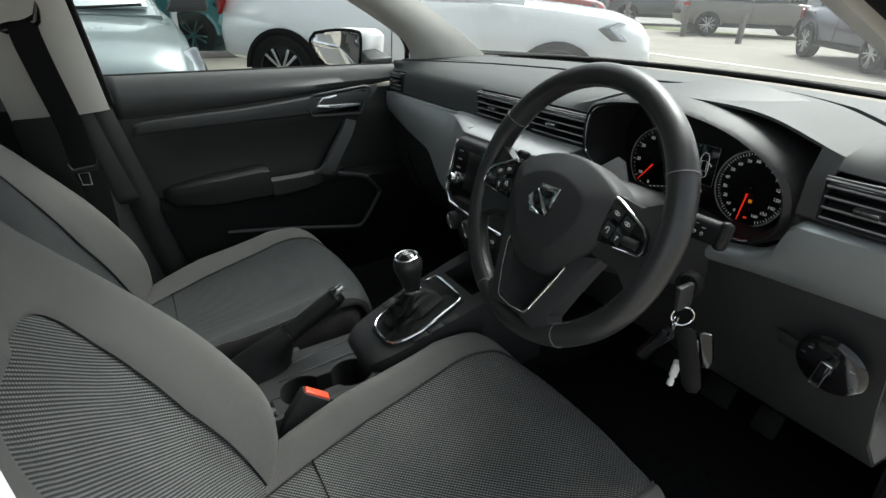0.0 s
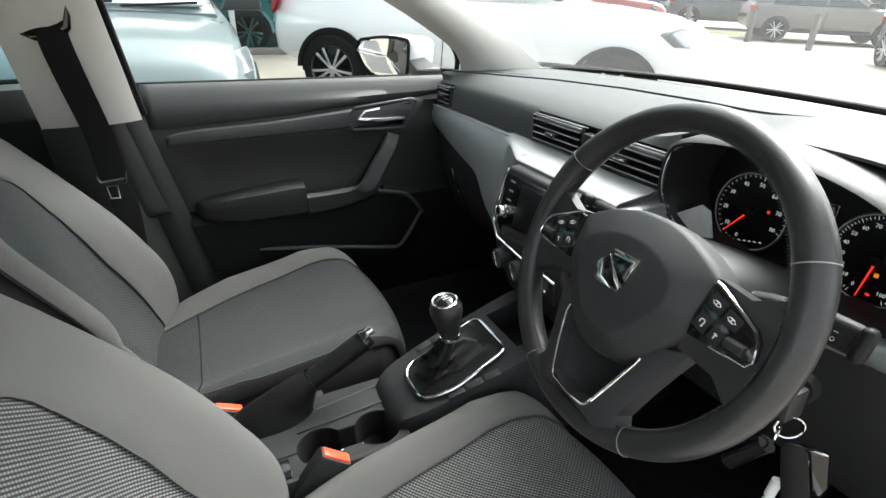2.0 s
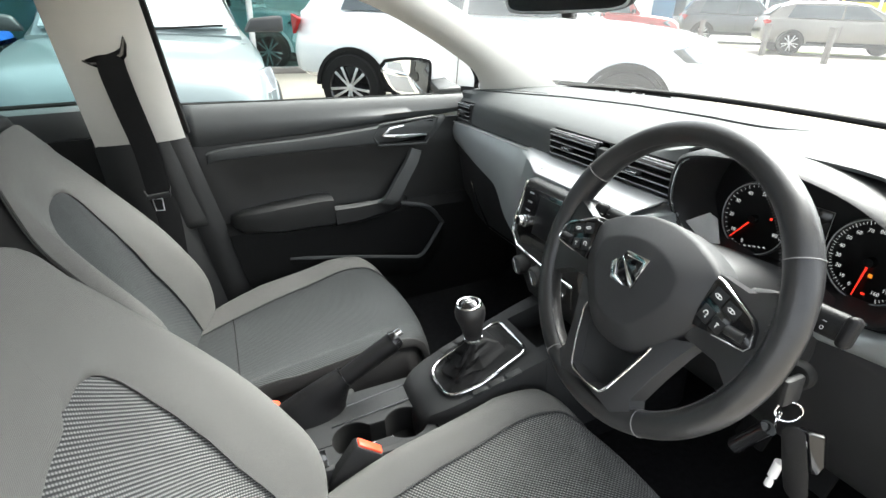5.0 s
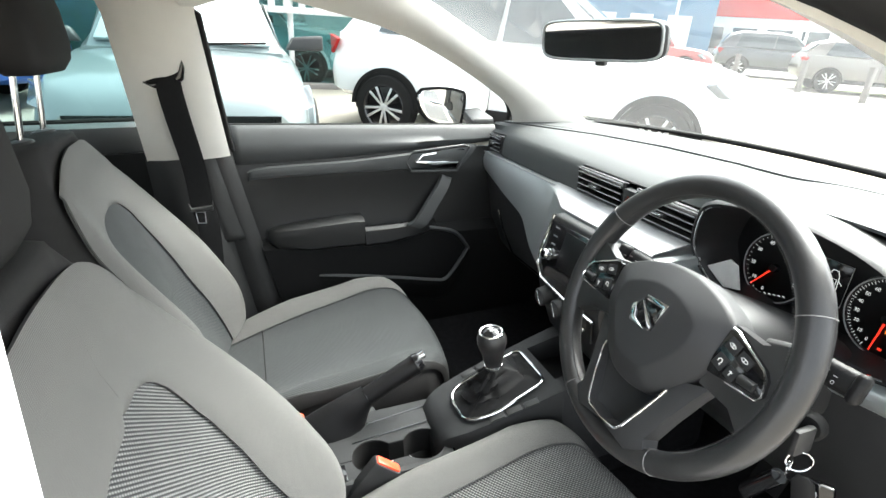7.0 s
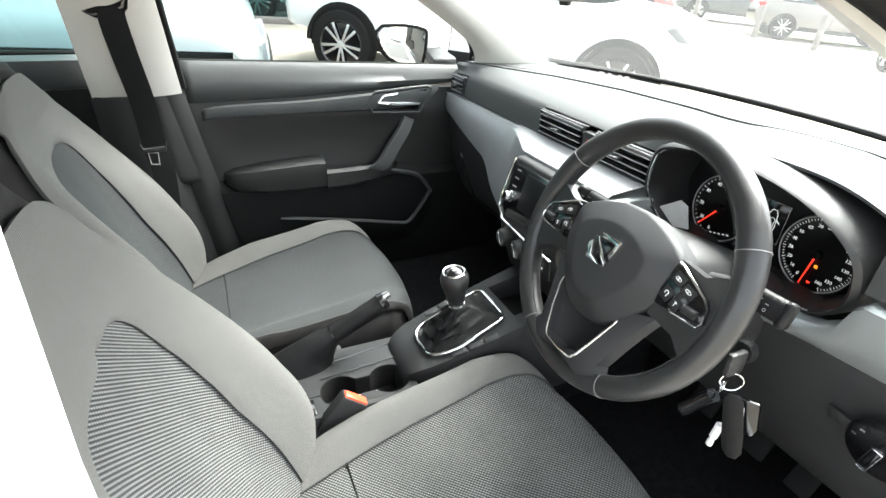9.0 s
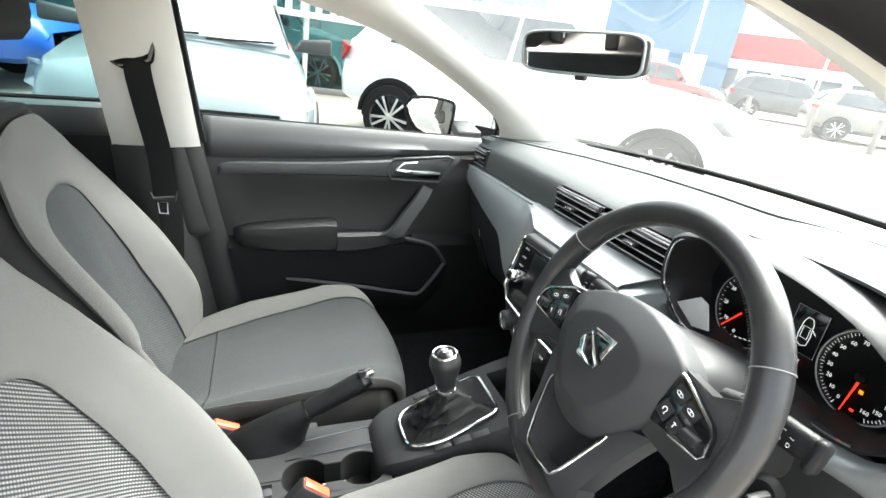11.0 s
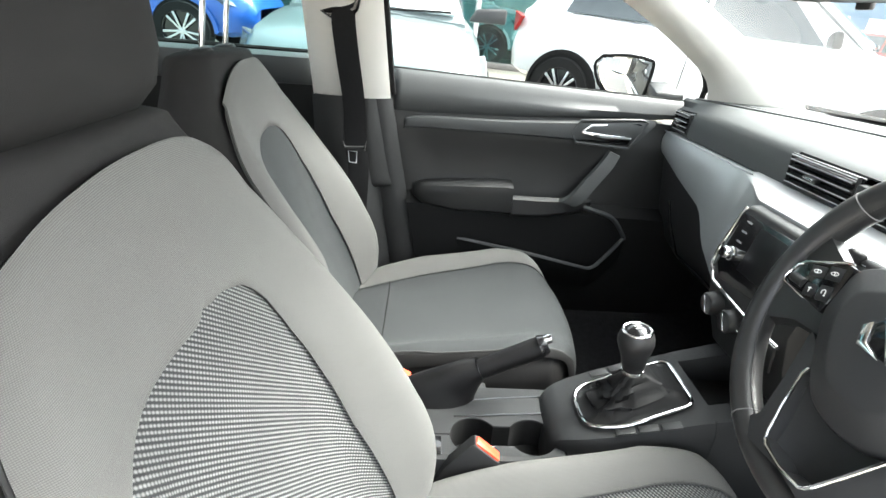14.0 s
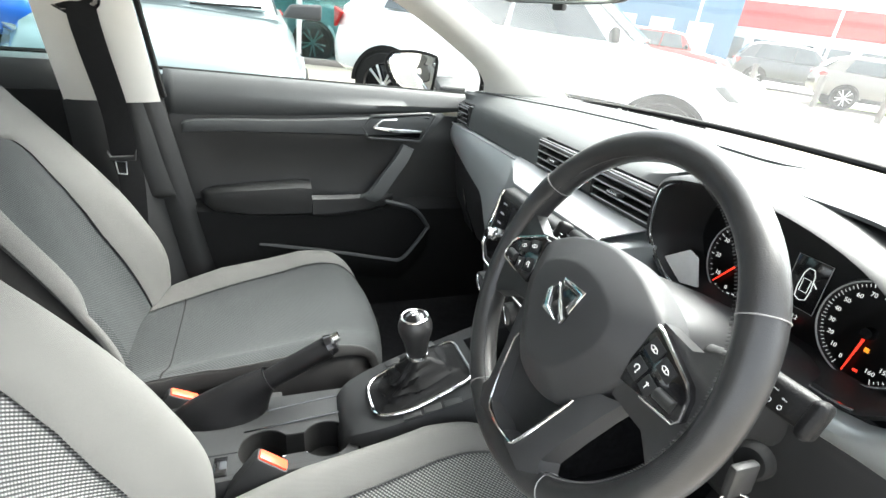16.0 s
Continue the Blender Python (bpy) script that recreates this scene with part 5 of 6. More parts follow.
# ---- front seats, built about the driver's seat ----
def front_seat(label, insert, wide, near):
    s = thing("front_seat", label, "car seat", "front seats")
    Z0, BASEZ = 0.43, 0.30

    def xc(z):
        return -0.432 - 0.315 * (z - 0.44) - 0.10 * max(0, z - 1.0) - 0.024 * min(1.0, max(0.0, (z - 0.46) / 0.2)) * min(1.0, max(0.0, (1.06 - z) / 0.1))
    bulge = lambda z: table([(0.43, 0.03), (0.487, 0.062), (0.55, 0.098), (0.60, 0.108), (0.66, 0.106), (0.743, 0.084), (0.826, 0.050), (0.892, 0.024), (0.955, 0.006), (1.0, -0.006), (1.06, -0.02)], z)
    half = lambda z: table([(0.43, 0.228), (0.50, 0.240), (0.60, 0.247), (0.75, 0.247), (0.82, 0.240), (0.88, 0.228), (0.92, 0.215), (0.96, 0.194), (1.0, 0.166), (1.03, 0.146), (1.07, 0.12)], z)
    KN = [(0.0, 0.0), (0.30, 0.0), (0.50, 0.10), (0.66, 0.50), (0.80, 0.93), (0.90, 1.0), (0.965, 0.82)]

    def front(a, z, lift=0.0):
        """Front face of the backrest: a from -1 to 1 across, z up."""
        t = abs(a)
        sm = table(KN, t * 0.965)
        w, b = half(z), bulge(z)
        soft = 0.004 * math.sin(9 * z) * (1 - t)
        edge = -0.030 * max(0, (t - 0.86) / 0.14) ** 2
        return V(xc(z) + b * sm + edge + soft + lift, a * w, z)
    # smooth the tables along z
    zs_raw = [0.43 + 0.64 * i / 64 for i in range(65)]

    def smoothed(fn):
        vals = [fn(z) for z in zs_raw]
        for _ in range(14):
            vals = [vals[0]] + [(vals[i - 1] + 2 * vals[i] + vals[i + 1]) / 4 for i in range(1, 64)] + [vals[-1]]
        pairs = list(zip(zs_raw, vals))
        return lambda z: table(pairs, z)
    bulge, half = smoothed(bulge), smoothed(half)
    kn = [(i / 96, table(KN, i / 96)) for i in range(97)]
    kv = [v for _, v in kn]
    for _ in range(30):
        kv = [kv[0]] + [(kv[i - 1] + 2 * kv[i] + kv[i + 1]) / 4 for i in range(1, 96)] + [kv[-1]]
    KN = [(i / 96, v) for i, v in enumerate(kv)]
    # dark shell: sides, rear, shoulders
    rows = []
    for i in range(34):
        z = 0.40 + 0.64 * i / 33
        w = half(z)
        fr = [front(a, max(z, 0.43), -0.010) for a in np.linspace(-1, 1, 25)]
        fr = [V(p.x, p.y, z) for p in fr]
        e = fr[-1]
        back = xc(z) - 0.125 + 0.02 * max(0, (z - 0.9) / 0.16)
        side = [V(e.x - 0.02, w * 1.012, z), V((e.x + back) / 2, w * 1.02, z), V(back + 0.02, w * 0.99, z), V(back, w * 0.9, z)]
        rows.append(fr + side + [V(back - 0.006, 0, z)] + [V(p.x, -p.y, p.z) for p in reversed(side)])
    last = rows[-1]
    c = sum(last, V(0, 0, 0)) / len(last)
    for sc, dz in ((0.94, 0.009), (0.80, 0.015), (0.5, 0.018), (0.05, 0.019)):
        rows.append([V(c.x + (p.x - c.x) * sc, c.y + (p.y - c.y) * sc, p.z + dz) for p in last])
    part("backrest_shell", loft(rows, close_u=True, caps=True), "sidecloth", s, "dark cloth sides and shoulders of the backrest", 60)
    # light front panel either side of the insert, and above it
    ins = [(0.43, 0.155), (0.60, 0.152), (0.72, 0.146), (0.78, 0.138), (0.83, 0.124), (0.86, 0.112), (0.880, 0.096), (0.893, 0.080), (0.903, 0.056), (0.909, 0.030), (0.912, 0.0)]
    # the outboard side of the insert is a little wider
    ramp = lambda z: max(0.0, min(1.0, (0.88 - z) / 0.22)) if near > 1.3 else 1.0

    def ins_w(sd, z):
        v = table(ins, z)
        if sd < 0 and near < 1.3:
            v = (0.155 + wide) * (v / 0.155) ** 0.68
        elif sd < 0:
            v *= 1 + wide / 0.155 * ramp(z)
        return min(half(z) * 0.945, v)

    seam_z = lambda a: 1.040 - (0.075 * abs(a) ** 4 if near > 1.3 else 0.045 * abs(a) ** 3)
    zr = [0.43 + (0.912 - 0.43) * (1 - (1 - i / 40) ** 1.8) for i in range(41)]
    TR = 0.955
    trim_at = lambda z: TR - (0.15 if near > 1.3 else 0.03) * max(0.0, (z - 0.86) / 0.18) ** 1.6
    for sd in (-1, 1):
        rows = []
        for z in zr:
            a0 = ins_w(sd, z) / half(z)
            rows.append([front(sd * (a0 + (trim_at(z) - a0) * k / 16), z, 0.004 - 0.006 * (1 - k / 16) ** 10 - 0.004 * (k / 16) ** 12) for k in range(17)])
        for i in range(1, 15):
            t = i / 14
            zk = [0.912 + (seam_z(TR * k / 16) - 0.912) * t for k in range(17)]
            rows.append([front(sd * trim_at(zk[k]) * k / 16, zk[k], 0.004 - 0.004 * (k / 16) ** 12 - 0.006 * t ** 12) for k in range(17)])
        part("backrest_bolster", thick(loft(rows, uv=True), 0.006), "cloth", s, "light grey woven cloth bolster and shoulder panel", 60)
        part("edge_piping", tube([front(sd * (trim_at(z) + 0.006), z, 0.001) for z in [0.44 + 0.012 * i for i in range(46)] if z < seam_z(TR)], 0.0022, 6), "seam", s)
        part("insert_seam", tube([front(sd * ins_w(sd, z) / half(z), z, 0.0005) for z in zr], 0.0018, 6), "seam", s)
        sr = None
        for i in range(26):
            t = i / 25
            sr = tube([front(sd * (0.16 + 0.13 * t + 0.10 * t * t), 0.912 + 0.107 * t, 0.0045), front(sd * (0.16 + 0.13 * (t + 0.022) + 0.10 * t * t), 0.912 + 0.107 * (t + 0.022), 0.0045)], 0.0010, 4, bm=sr)
        part("shoulder_stitch", sr, "thread", s)
        part("shoulder_seam", tube([front(sd * (0.175 + 0.13 * t + 0.10 * t * t), 0.912 + 0.112 * t, 0.0036) for t in np.linspace(0, 1, 16)], 0.0012, 5), "seam", s)
    part("top_seam", tube([front(a * trim_at(seam_z(a)) / TR, seam_z(a), 0.002) for a in np.linspace(-0.955, 0.955, 40)], 0.0022, 6), "seam", s)
    rows = []
    for z in zr:
        wl, wr = ins_w(-1, z) / half(z), ins_w(1, z) / half(z)
        rows.append([front((wr if k > 0 else wl) * k / 12, z, 0.003 - 0.004 * abs(k / 12) ** 8) for k in range(-12, 13)])
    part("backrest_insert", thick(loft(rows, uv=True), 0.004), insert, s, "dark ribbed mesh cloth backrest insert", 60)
    # cushion
    prof = spline([(-0.435, 0, 0.452), (-0.36, 0, 0.466), (-0.25, 0, 0.482), (-0.12, 0, 0.502), (-0.01, 0, 0.522), (0.050, 0, 0.522), (0.088, 0, 0.502), (0.106, 0, 0.465), (0.110, 0, 0.42), (0.100, 0, 0.36)], 5)
    CK = [(0.0, 0.0), (0.45, 0.0), (0.60, 0.006), (0.72, 0.024), (0.84, 0.041), (0.92, 0.036), (0.97, 0.018), (1.0, -0.012)]
    ck = [table(CK, i / 96) for i in range(97)]
    for _ in range(20):
        ck = [ck[0]] + [(ck[i - 1] + 2 * ck[i] + ck[i + 1]) / 4 for i in range(1, 96)] + [ck[-1]]
    CK = [(i / 96, v) for i, v in enumerate(ck)]
    nP = len(prof)

    def cush(a, i, lift=0.0):
        p = prof[i]
        t = i / (nP - 1)
        w = table([(-0.435, 0.225), (-0.30, 0.245), (-0.05, 0.260), (0.05, 0.254), (0.10, 0.235), (0.12, 0.23)], p.x)
        h = table(CK, abs(a)) * table([(-0.44, 0.2), (-0.36, 0.7), (-0.25, 1.1), (-0.05, 1.0), (0.05, 0.6), (0.10, 0.25), (0.11, 0.2)], p.x)
        d = (prof[min(i + 1, nP - 1)] - prof[max(i - 1, 0)]).normalized()
        nrm = V(-d.z, 0, d.x)
        pull = -0.050 * abs(a) ** 2.6 * max(0, (p.x + 0.08) / 0.19)
        return V(p.x + pull, a * w, p.z) + nrm * (h + lift)
    inw = lambda i: table([(-0.44, 0.145), (-0.2, 0.162), (0.0, 0.170), (0.06, 0.165), (0.12, 0.150)], prof[i].x) / 0.245
    edge = lambda i, sd: inw(i) if sd > 0 else min(0.93, inw(i) * near)
    rows = [[cush(a, i, -0.010) for a in np.linspace(-1, 1, 25)] for i in range(nP)]
    rows = [[V(r[0].x, r[0].y * 1.01, max(BASEZ, r[0].z - 0.16)), V(r[0].x, r[0].y * 1.03, r[0].z - 0.03)] + r + [V(r[-1].x, r[-1].y * 1.03, r[-1].z - 0.03), V(r[-1].x, r[-1].y * 1.01, max(BASEZ, r[-1].z - 0.16))] for r in rows]
    part("cushion_shell", loft(rows, caps=True), "sidecloth", s, "dark cloth sides of the seat cushion", 60)
    for sd in (-1, 1):
        rows = []
        for i in range(nP - 3):
            a0 = edge(i, sd)
            rows.append([cush(sd * (a0 + (0.975 - a0) * k / 14), i, 0.003 - 0.005 * (1 - k / 14) ** 8 - 0.003 * (k / 14) ** 12) for k in range(15)])
        if sd < 0 and near > 1.3:
            part("cushion_bolster", thick(loft(rows, uv=True), 0.006), "sidecloth", s, "dark cloth cushion edge", 60)
        else:
            part("cushion_bolster", thick(loft(rows, uv=True), 0.006), "cloth", s, "light grey woven cloth cushion bolster", 60)
        part("cushion_seam", tube([cush(sd * edge(i, sd), i, 0.0005) for i in range(nP - 3)], 0.0018, 6), "seam", s)
    rows = [[cush(edge(i, k) * k / 12, i, 0.002 - 0.004 * abs(k / 12) ** 8) for k in range(-12, 13)] for i in range(nP - 3)]
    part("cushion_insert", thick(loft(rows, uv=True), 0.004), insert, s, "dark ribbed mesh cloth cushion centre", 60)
    i6 = 6
    part("cross_seam", tube([cush(a * edge(i6, a), i6, 0.0016) for a in np.linspace(-1, 1, 20)], 0.0016, 6), "rubber", s)
    part("side_valance", box((0.46, 0.46, 0.10), (-0.18, 0, 0.355), 0.03), "hard", s, "black plastic seat base cover")
    for sy in (-0.19, 0.19):
        part("seat_rail", box((0.62, 0.035, 0.035), (-0.15, sy, 0.318), 0.006), "rubber", s)
    return s


def headrest(s, raise_, back, label, wide=1.0):
    h = thing("headrest", label, "headrest", "headrests")
    rows = []
    for t, w, d in ((0.0, 0.100, 0.030), (0.02, 0.122, 0.046), (0.05, 0.132, 0.054), (0.11, 0.135, 0.056), (0.16, 0.126, 0.050), (0.185, 0.105, 0.036), (0.195, 0.07, 0.018)):
        z = 1.100 + raise_ + t
        cx = -0.656 - back - 0.12 * t
        rows.append([V(cx + d * math.copysign(abs(math.cos(a)) ** 0.6, math.cos(a)), w * wide * math.copysign(abs(math.sin(a)) ** 0.6, math.sin(a)), z) for a in (2 * math.pi * j / 36 for j in range(36))])
    part("cushion", loft(rows, close_u=True, caps=True), "sidecloth", h, "dark cloth padded cushion", 60)
    for y in (-0.062, 0.062):
        part("post", tube([V(-0.700, y, 0.99), V(-0.672, y, 1.125 + raise_)], 0.0055, 12), "chrome", h, "chrome post")
        part("collar", lathe([(0.0, 0.008), (0.012, 0.008), (0.020, 0.005), (0.022, 0.0)], 20, pose(-0.692, y, 1.056, 0, -8, 0)), "hard", h)
    return h


seat_d = front_seat("driver seat in light grey cloth with dark ribbed centre and sides", "mesh", 0.115, 1.22)
seat_d.location = (0, -0.357, 0)
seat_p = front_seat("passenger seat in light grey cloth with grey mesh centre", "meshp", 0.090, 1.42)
seat_p.location = (-0.155, 0.386, 0)
hd = headrest(seat_d, -0.045, 0.038, "dark cloth driver headrest pushed down on chrome posts", 1.07)
hd.location = (0, -0.357, 0)
hp = headrest(seat_p, 0.075, 0.0, "dark cloth passenger headrest raised on chrome posts")
hp.location = (-0.155, 0.386, 0)

# passenger belt
belt_ob = thing("seat_belt", "black webbing seat belt hanging on the passenger door post", "seat belt")
bp = spline([(-0.610, 0.572, 1.150), (-0.618, 0.571, 1.128), (-0.613, 0.590, 1.05), (-0.602, 0.622, 0.93), (-0.600, 0.632, 0.83), (-0.592, 0.628, 0.76), (-0.60, 0.62, 0.62), (-0.62, 0.63, 0.48)], 5)
rows = []
for p in bp:
    rows.append([p + V(a * 0.0265, d + 0.004 * a, 0.004 * a) for a, d in ((-1, 0.0), (-0.4, -0.0012), (0, -0.0006), (0.4, -0.0012), (1, 0.0))])
part("webbing", thick(loft(rows), 0.0014), "webbing", belt_ob)
part("tongue_cover", prism([V(-0.030, 0.014, 0), V(-0.026, -0.010, 0), V(0.026, -0.010, 0), V(0.030, 0.016, 0), V(0.024, 0.002, 0), V(-0.024, 0.0, 0)], (0, 0, 0.014), 0.003, facing((-0.600, 0.622, 0.822), (1, 0, 0), (0, 0, 1))), "hard", belt_ob, "black plastic tongue cover")
part("tongue", tube([V(-0.616, 0.612, 0.812), V(-0.614, 0.612, 0.782), V(-0.596, 0.612, 0.780), V(-0.594, 0.612, 0.810)], 0.003, 8, closed=True, flat=0.5), "steel", belt_ob, "bright metal belt tongue")
part("slot_hollow", prism([V(-0.666, 0.578, 1.140), V(-0.640, 0.578, 1.128), V(-0.605, 0.577, 1.126), V(-0.585, 0.574, 1.142), V(-0.577, 0.571, 1.188), V(-0.590, 0.571, 1.178), V(-0.602, 0.573, 1.160), V(-0.630, 0.575, 1.152)], (0, 0.010, 0.003), 0.001), "rubber", belt_ob, "dark hollow of the belt guide")
part("guide_slot", prism([V(-0.672, 0.588, 1.138), V(-0.655, 0.587, 1.135), V(-0.62, 0.586, 1.137), V(-0.597, 0.583, 1.150), V(-0.585, 0.580, 1.178), V(-0.581, 0.578, 1.186), V(-0.578, 0.580, 1.165), V(-0.584, 0.584, 1.142), V(-0.605, 0.590, 1.124), V(-0.65, 0.592, 1.124)], (0, 0.012, 0.004), 0.002, Matrix.Translation((0, -0.014, 0))), "gloss", belt_ob, "dark curved belt guide slot")

# interior mirror
rv = thing("rear_view_mirror", "black framed interior mirror below the windscreen top", "interior mirror")
RM = Matrix.Translation((0.135, 0.0, 1.228)) @ facing((0, 0, 0), (0.42, -0.90, 0), (-0.045, -0.022, 1)).to_3x3().to_4x4()
oval = [(math.copysign(abs(math.cos(a)) ** 0.35, math.cos(a)) * 0.116, math.copysign(abs(math.sin(a)) ** 0.4, math.sin(a)) * 0.033) for a in (2 * math.pi * j / 40 for j in range(40))]
part("housing", loft([[RM @ V(x * s_, y * s_, z) for x, y in oval] for s_, z in ((0.97, 0.004), (1.0, 0.003), (1.03, -0.002), (1.0, -0.018), (0.75, -0.034), (0.3, -0.038))], close_u=True, caps=True), "hard", rv)
part("mirror_glass", loft([[RM @ V(x * s_, y * s_, 0.0046) for x, y in oval] for s_ in (0.95, 0.5, 0.01)], close_u=True), "mirror", rv)
part("rim", tube([RM @ V(x * 0.985, y * 0.97, 0.004) for x, y in oval], 0.0026, 6, closed=True), "satin", rv, "thin silver-grey rim")
part("dip_lever", box((0.02, 0.012, 0.012), (0, -0.037, -0.012), 0.003, RM), "hard", rv)
part("stem", tube([RM @ V(0, 0, -0.03), V(0.185, 0.02, 1.232), V(0.24, 0.02, 1.236)], 0.011, 10), "hard", rv)
# pedals
for y, w in ((-0.30, 0.06), (-0.42, 0.06), (-0.52, 0.045)):
    p = thing("pedal", "black rubber-faced foot pedal", "pedal", "pedals")
    part("pad", box((0.012, w, 0.05), (0, 0, 0), 0.004, pose(0.42, y, 0.43, 0, 30, 0)), "rubber", p)
    part("arm", tube([V(0.43, y, 0.44), V(0.50, y, 0.52), V(0.50, y, 0.60)], 0.007, 8), "hard", p)

# everything so far belongs to the car, which stands a little tilted on its springs
for ob in list(scene.objects):
    if ob.parent is None and ob.type in ("MESH", "EMPTY"):
        ob.matrix_basis = LEVEL @ ob.matrix_basis

# ---- outside ----
M["asphalt"] = mat("worn_concrete_asphalt", (0.22, 0.20, 0.17), 0.8, var=0.2, vscale=0.7, bump=0.5, bscale=60, bump_dist=0.004)
M["road"] = mat("road_asphalt", (0.22, 0.21, 0.20), 0.85, var=0.15, vscale=0.8)
M["grass"] = mat("grass", (0.12, 0.15, 0.05), 0.95, var=0.35, vscale=6, bump=0.6, bscale=40, bump_dist=0.02)
M["line"] = mat("white_line", (0.7, 0.7, 0.66), 0.8, var=0.12, vscale=9)
M["silver"] = mat("pale_silver_paint", (0.84, 0.86, 0.865), 0.25, 0.05, coat=0.7, var=0.015, vscale=2)
M["grey"] = mat("grey_green_paint", (0.17, 0.205, 0.21), 0.3, 0.3, coat=0.7, var=0.04, vscale=2)
M["navy"] = mat("navy_paint", (0.02, 0.03, 0.07), 0.3, 0.2, coat=0.8, var=0.04, vscale=2)
M["bronze"] = mat("grey_brown_paint", (0.20, 0.185, 0.165), 0.35, 0.3, coat=0.6, var=0.04, vscale=2)
M["slate"] = mat("slate_paint", (0.07, 0.075, 0.08), 0.3, 0.3, coat=0.6, var=0.04, vscale=2)
M["redp"] = mat("red_paint", (0.30, 0.05, 0.045), 0.35, coat=0.6, var=0.04, vscale=2)
M["bluep"] = mat("bright_blue_paint", (0.02, 0.10, 0.42), 0.3, coat=0.7, var=0.04, vscale=2)
M["carglass"] = mat("dark_car_glass", (0.05, 0.065, 0.07), 0.05, var=0.2, vscale=2, spec=0.8)
M["skyglass"] = mat("sky_reflecting_glass", (0.62, 0.68, 0.68), 0.04, 0.75, var=0.1, vscale=1.5)
M["alloy"] = mat("alloy_wheel", (0.6, 0.6, 0.61), 0.3, 0.8, var=0.05, vscale=10)
M["lampglass"] = mat("headlamp_glass", (0.26, 0.28, 0.30), 0.1, 0.6, var=0.2, vscale=20)
M["tail"] = mat("tail_lamp_red", (0.30, 0.008, 0.008), 0.15, var=0.15, vscale=30)
M["wallw"] = mat("white_cladding", (0.62, 0.63, 0.62), 0.6, var=0.06, vscale=1)
M["facade"] = mat("teal_showroom_glass", (0.10, 0.17, 0.17), 0.08, var=0.25, vscale=0.5, spec=0.8)
M["bluew"] = mat("blue_cladding", (0.05, 0.15, 0.26), 0.5, var=0.06, vscale=0.6)
M["redw"] = mat("red_cladding", (0.55, 0.03, 0.03), 0.5, var=0.06, vscale=0.6)
M["post"] = mat("weathered_post", (0.16, 0.15, 0.14), 0.8, var=0.2, vscale=8)
M["yellow"] = mat("yellow_paint", (0.65, 0.55, 0.03), 0.4, var=0.05, vscale=2)

grid = loft([[V(x, y, 0.0) for y in (-400, -60, -15, -6, 0, 6, 15, 30, 60, 400)] for x in (-400, -60, -15, -6, 0, 6, 9, 15, 30, 60, 400)])
tagged(finish("ground", grid, "asphalt"), "pale worn concrete forecourt", "ground", kind="structure")


def strip(p, q, w, z, name, material, label, cat):
    d = (V(*q) - V(*p)).normalized()
    nrm = V(-d.y, d.x, 0) * (w / 2)
    a, b = V(*p), V(*q)
    ob = finish(name, prism([V(*(a + nrm)[:2], z), V(*(b + nrm)[:2], z), V(*(b - nrm)[:2], z), V(*(a - nrm)[:2], z)], (0, 0, 0.02), 0.0), material)
    return tagged(ob, label, cat, kind="structure")


strip((9.0, 13.0, 0), (10.2, -6.0, 0), 0.12, -0.014, "trim_parking_line", "line", "white painted parking line", "road marking")
strip((14.0, 24.0, 0), (22.0, -8.0, 0), 1.3, -0.006, "trim_verge", "grass", "narrow grass verge beside the road", "verge")
strip((18.5, 26.0, 0), (27.5, -9.0, 0), 6.5, -0.012, "road", "road", "grey asphalt road", "road")


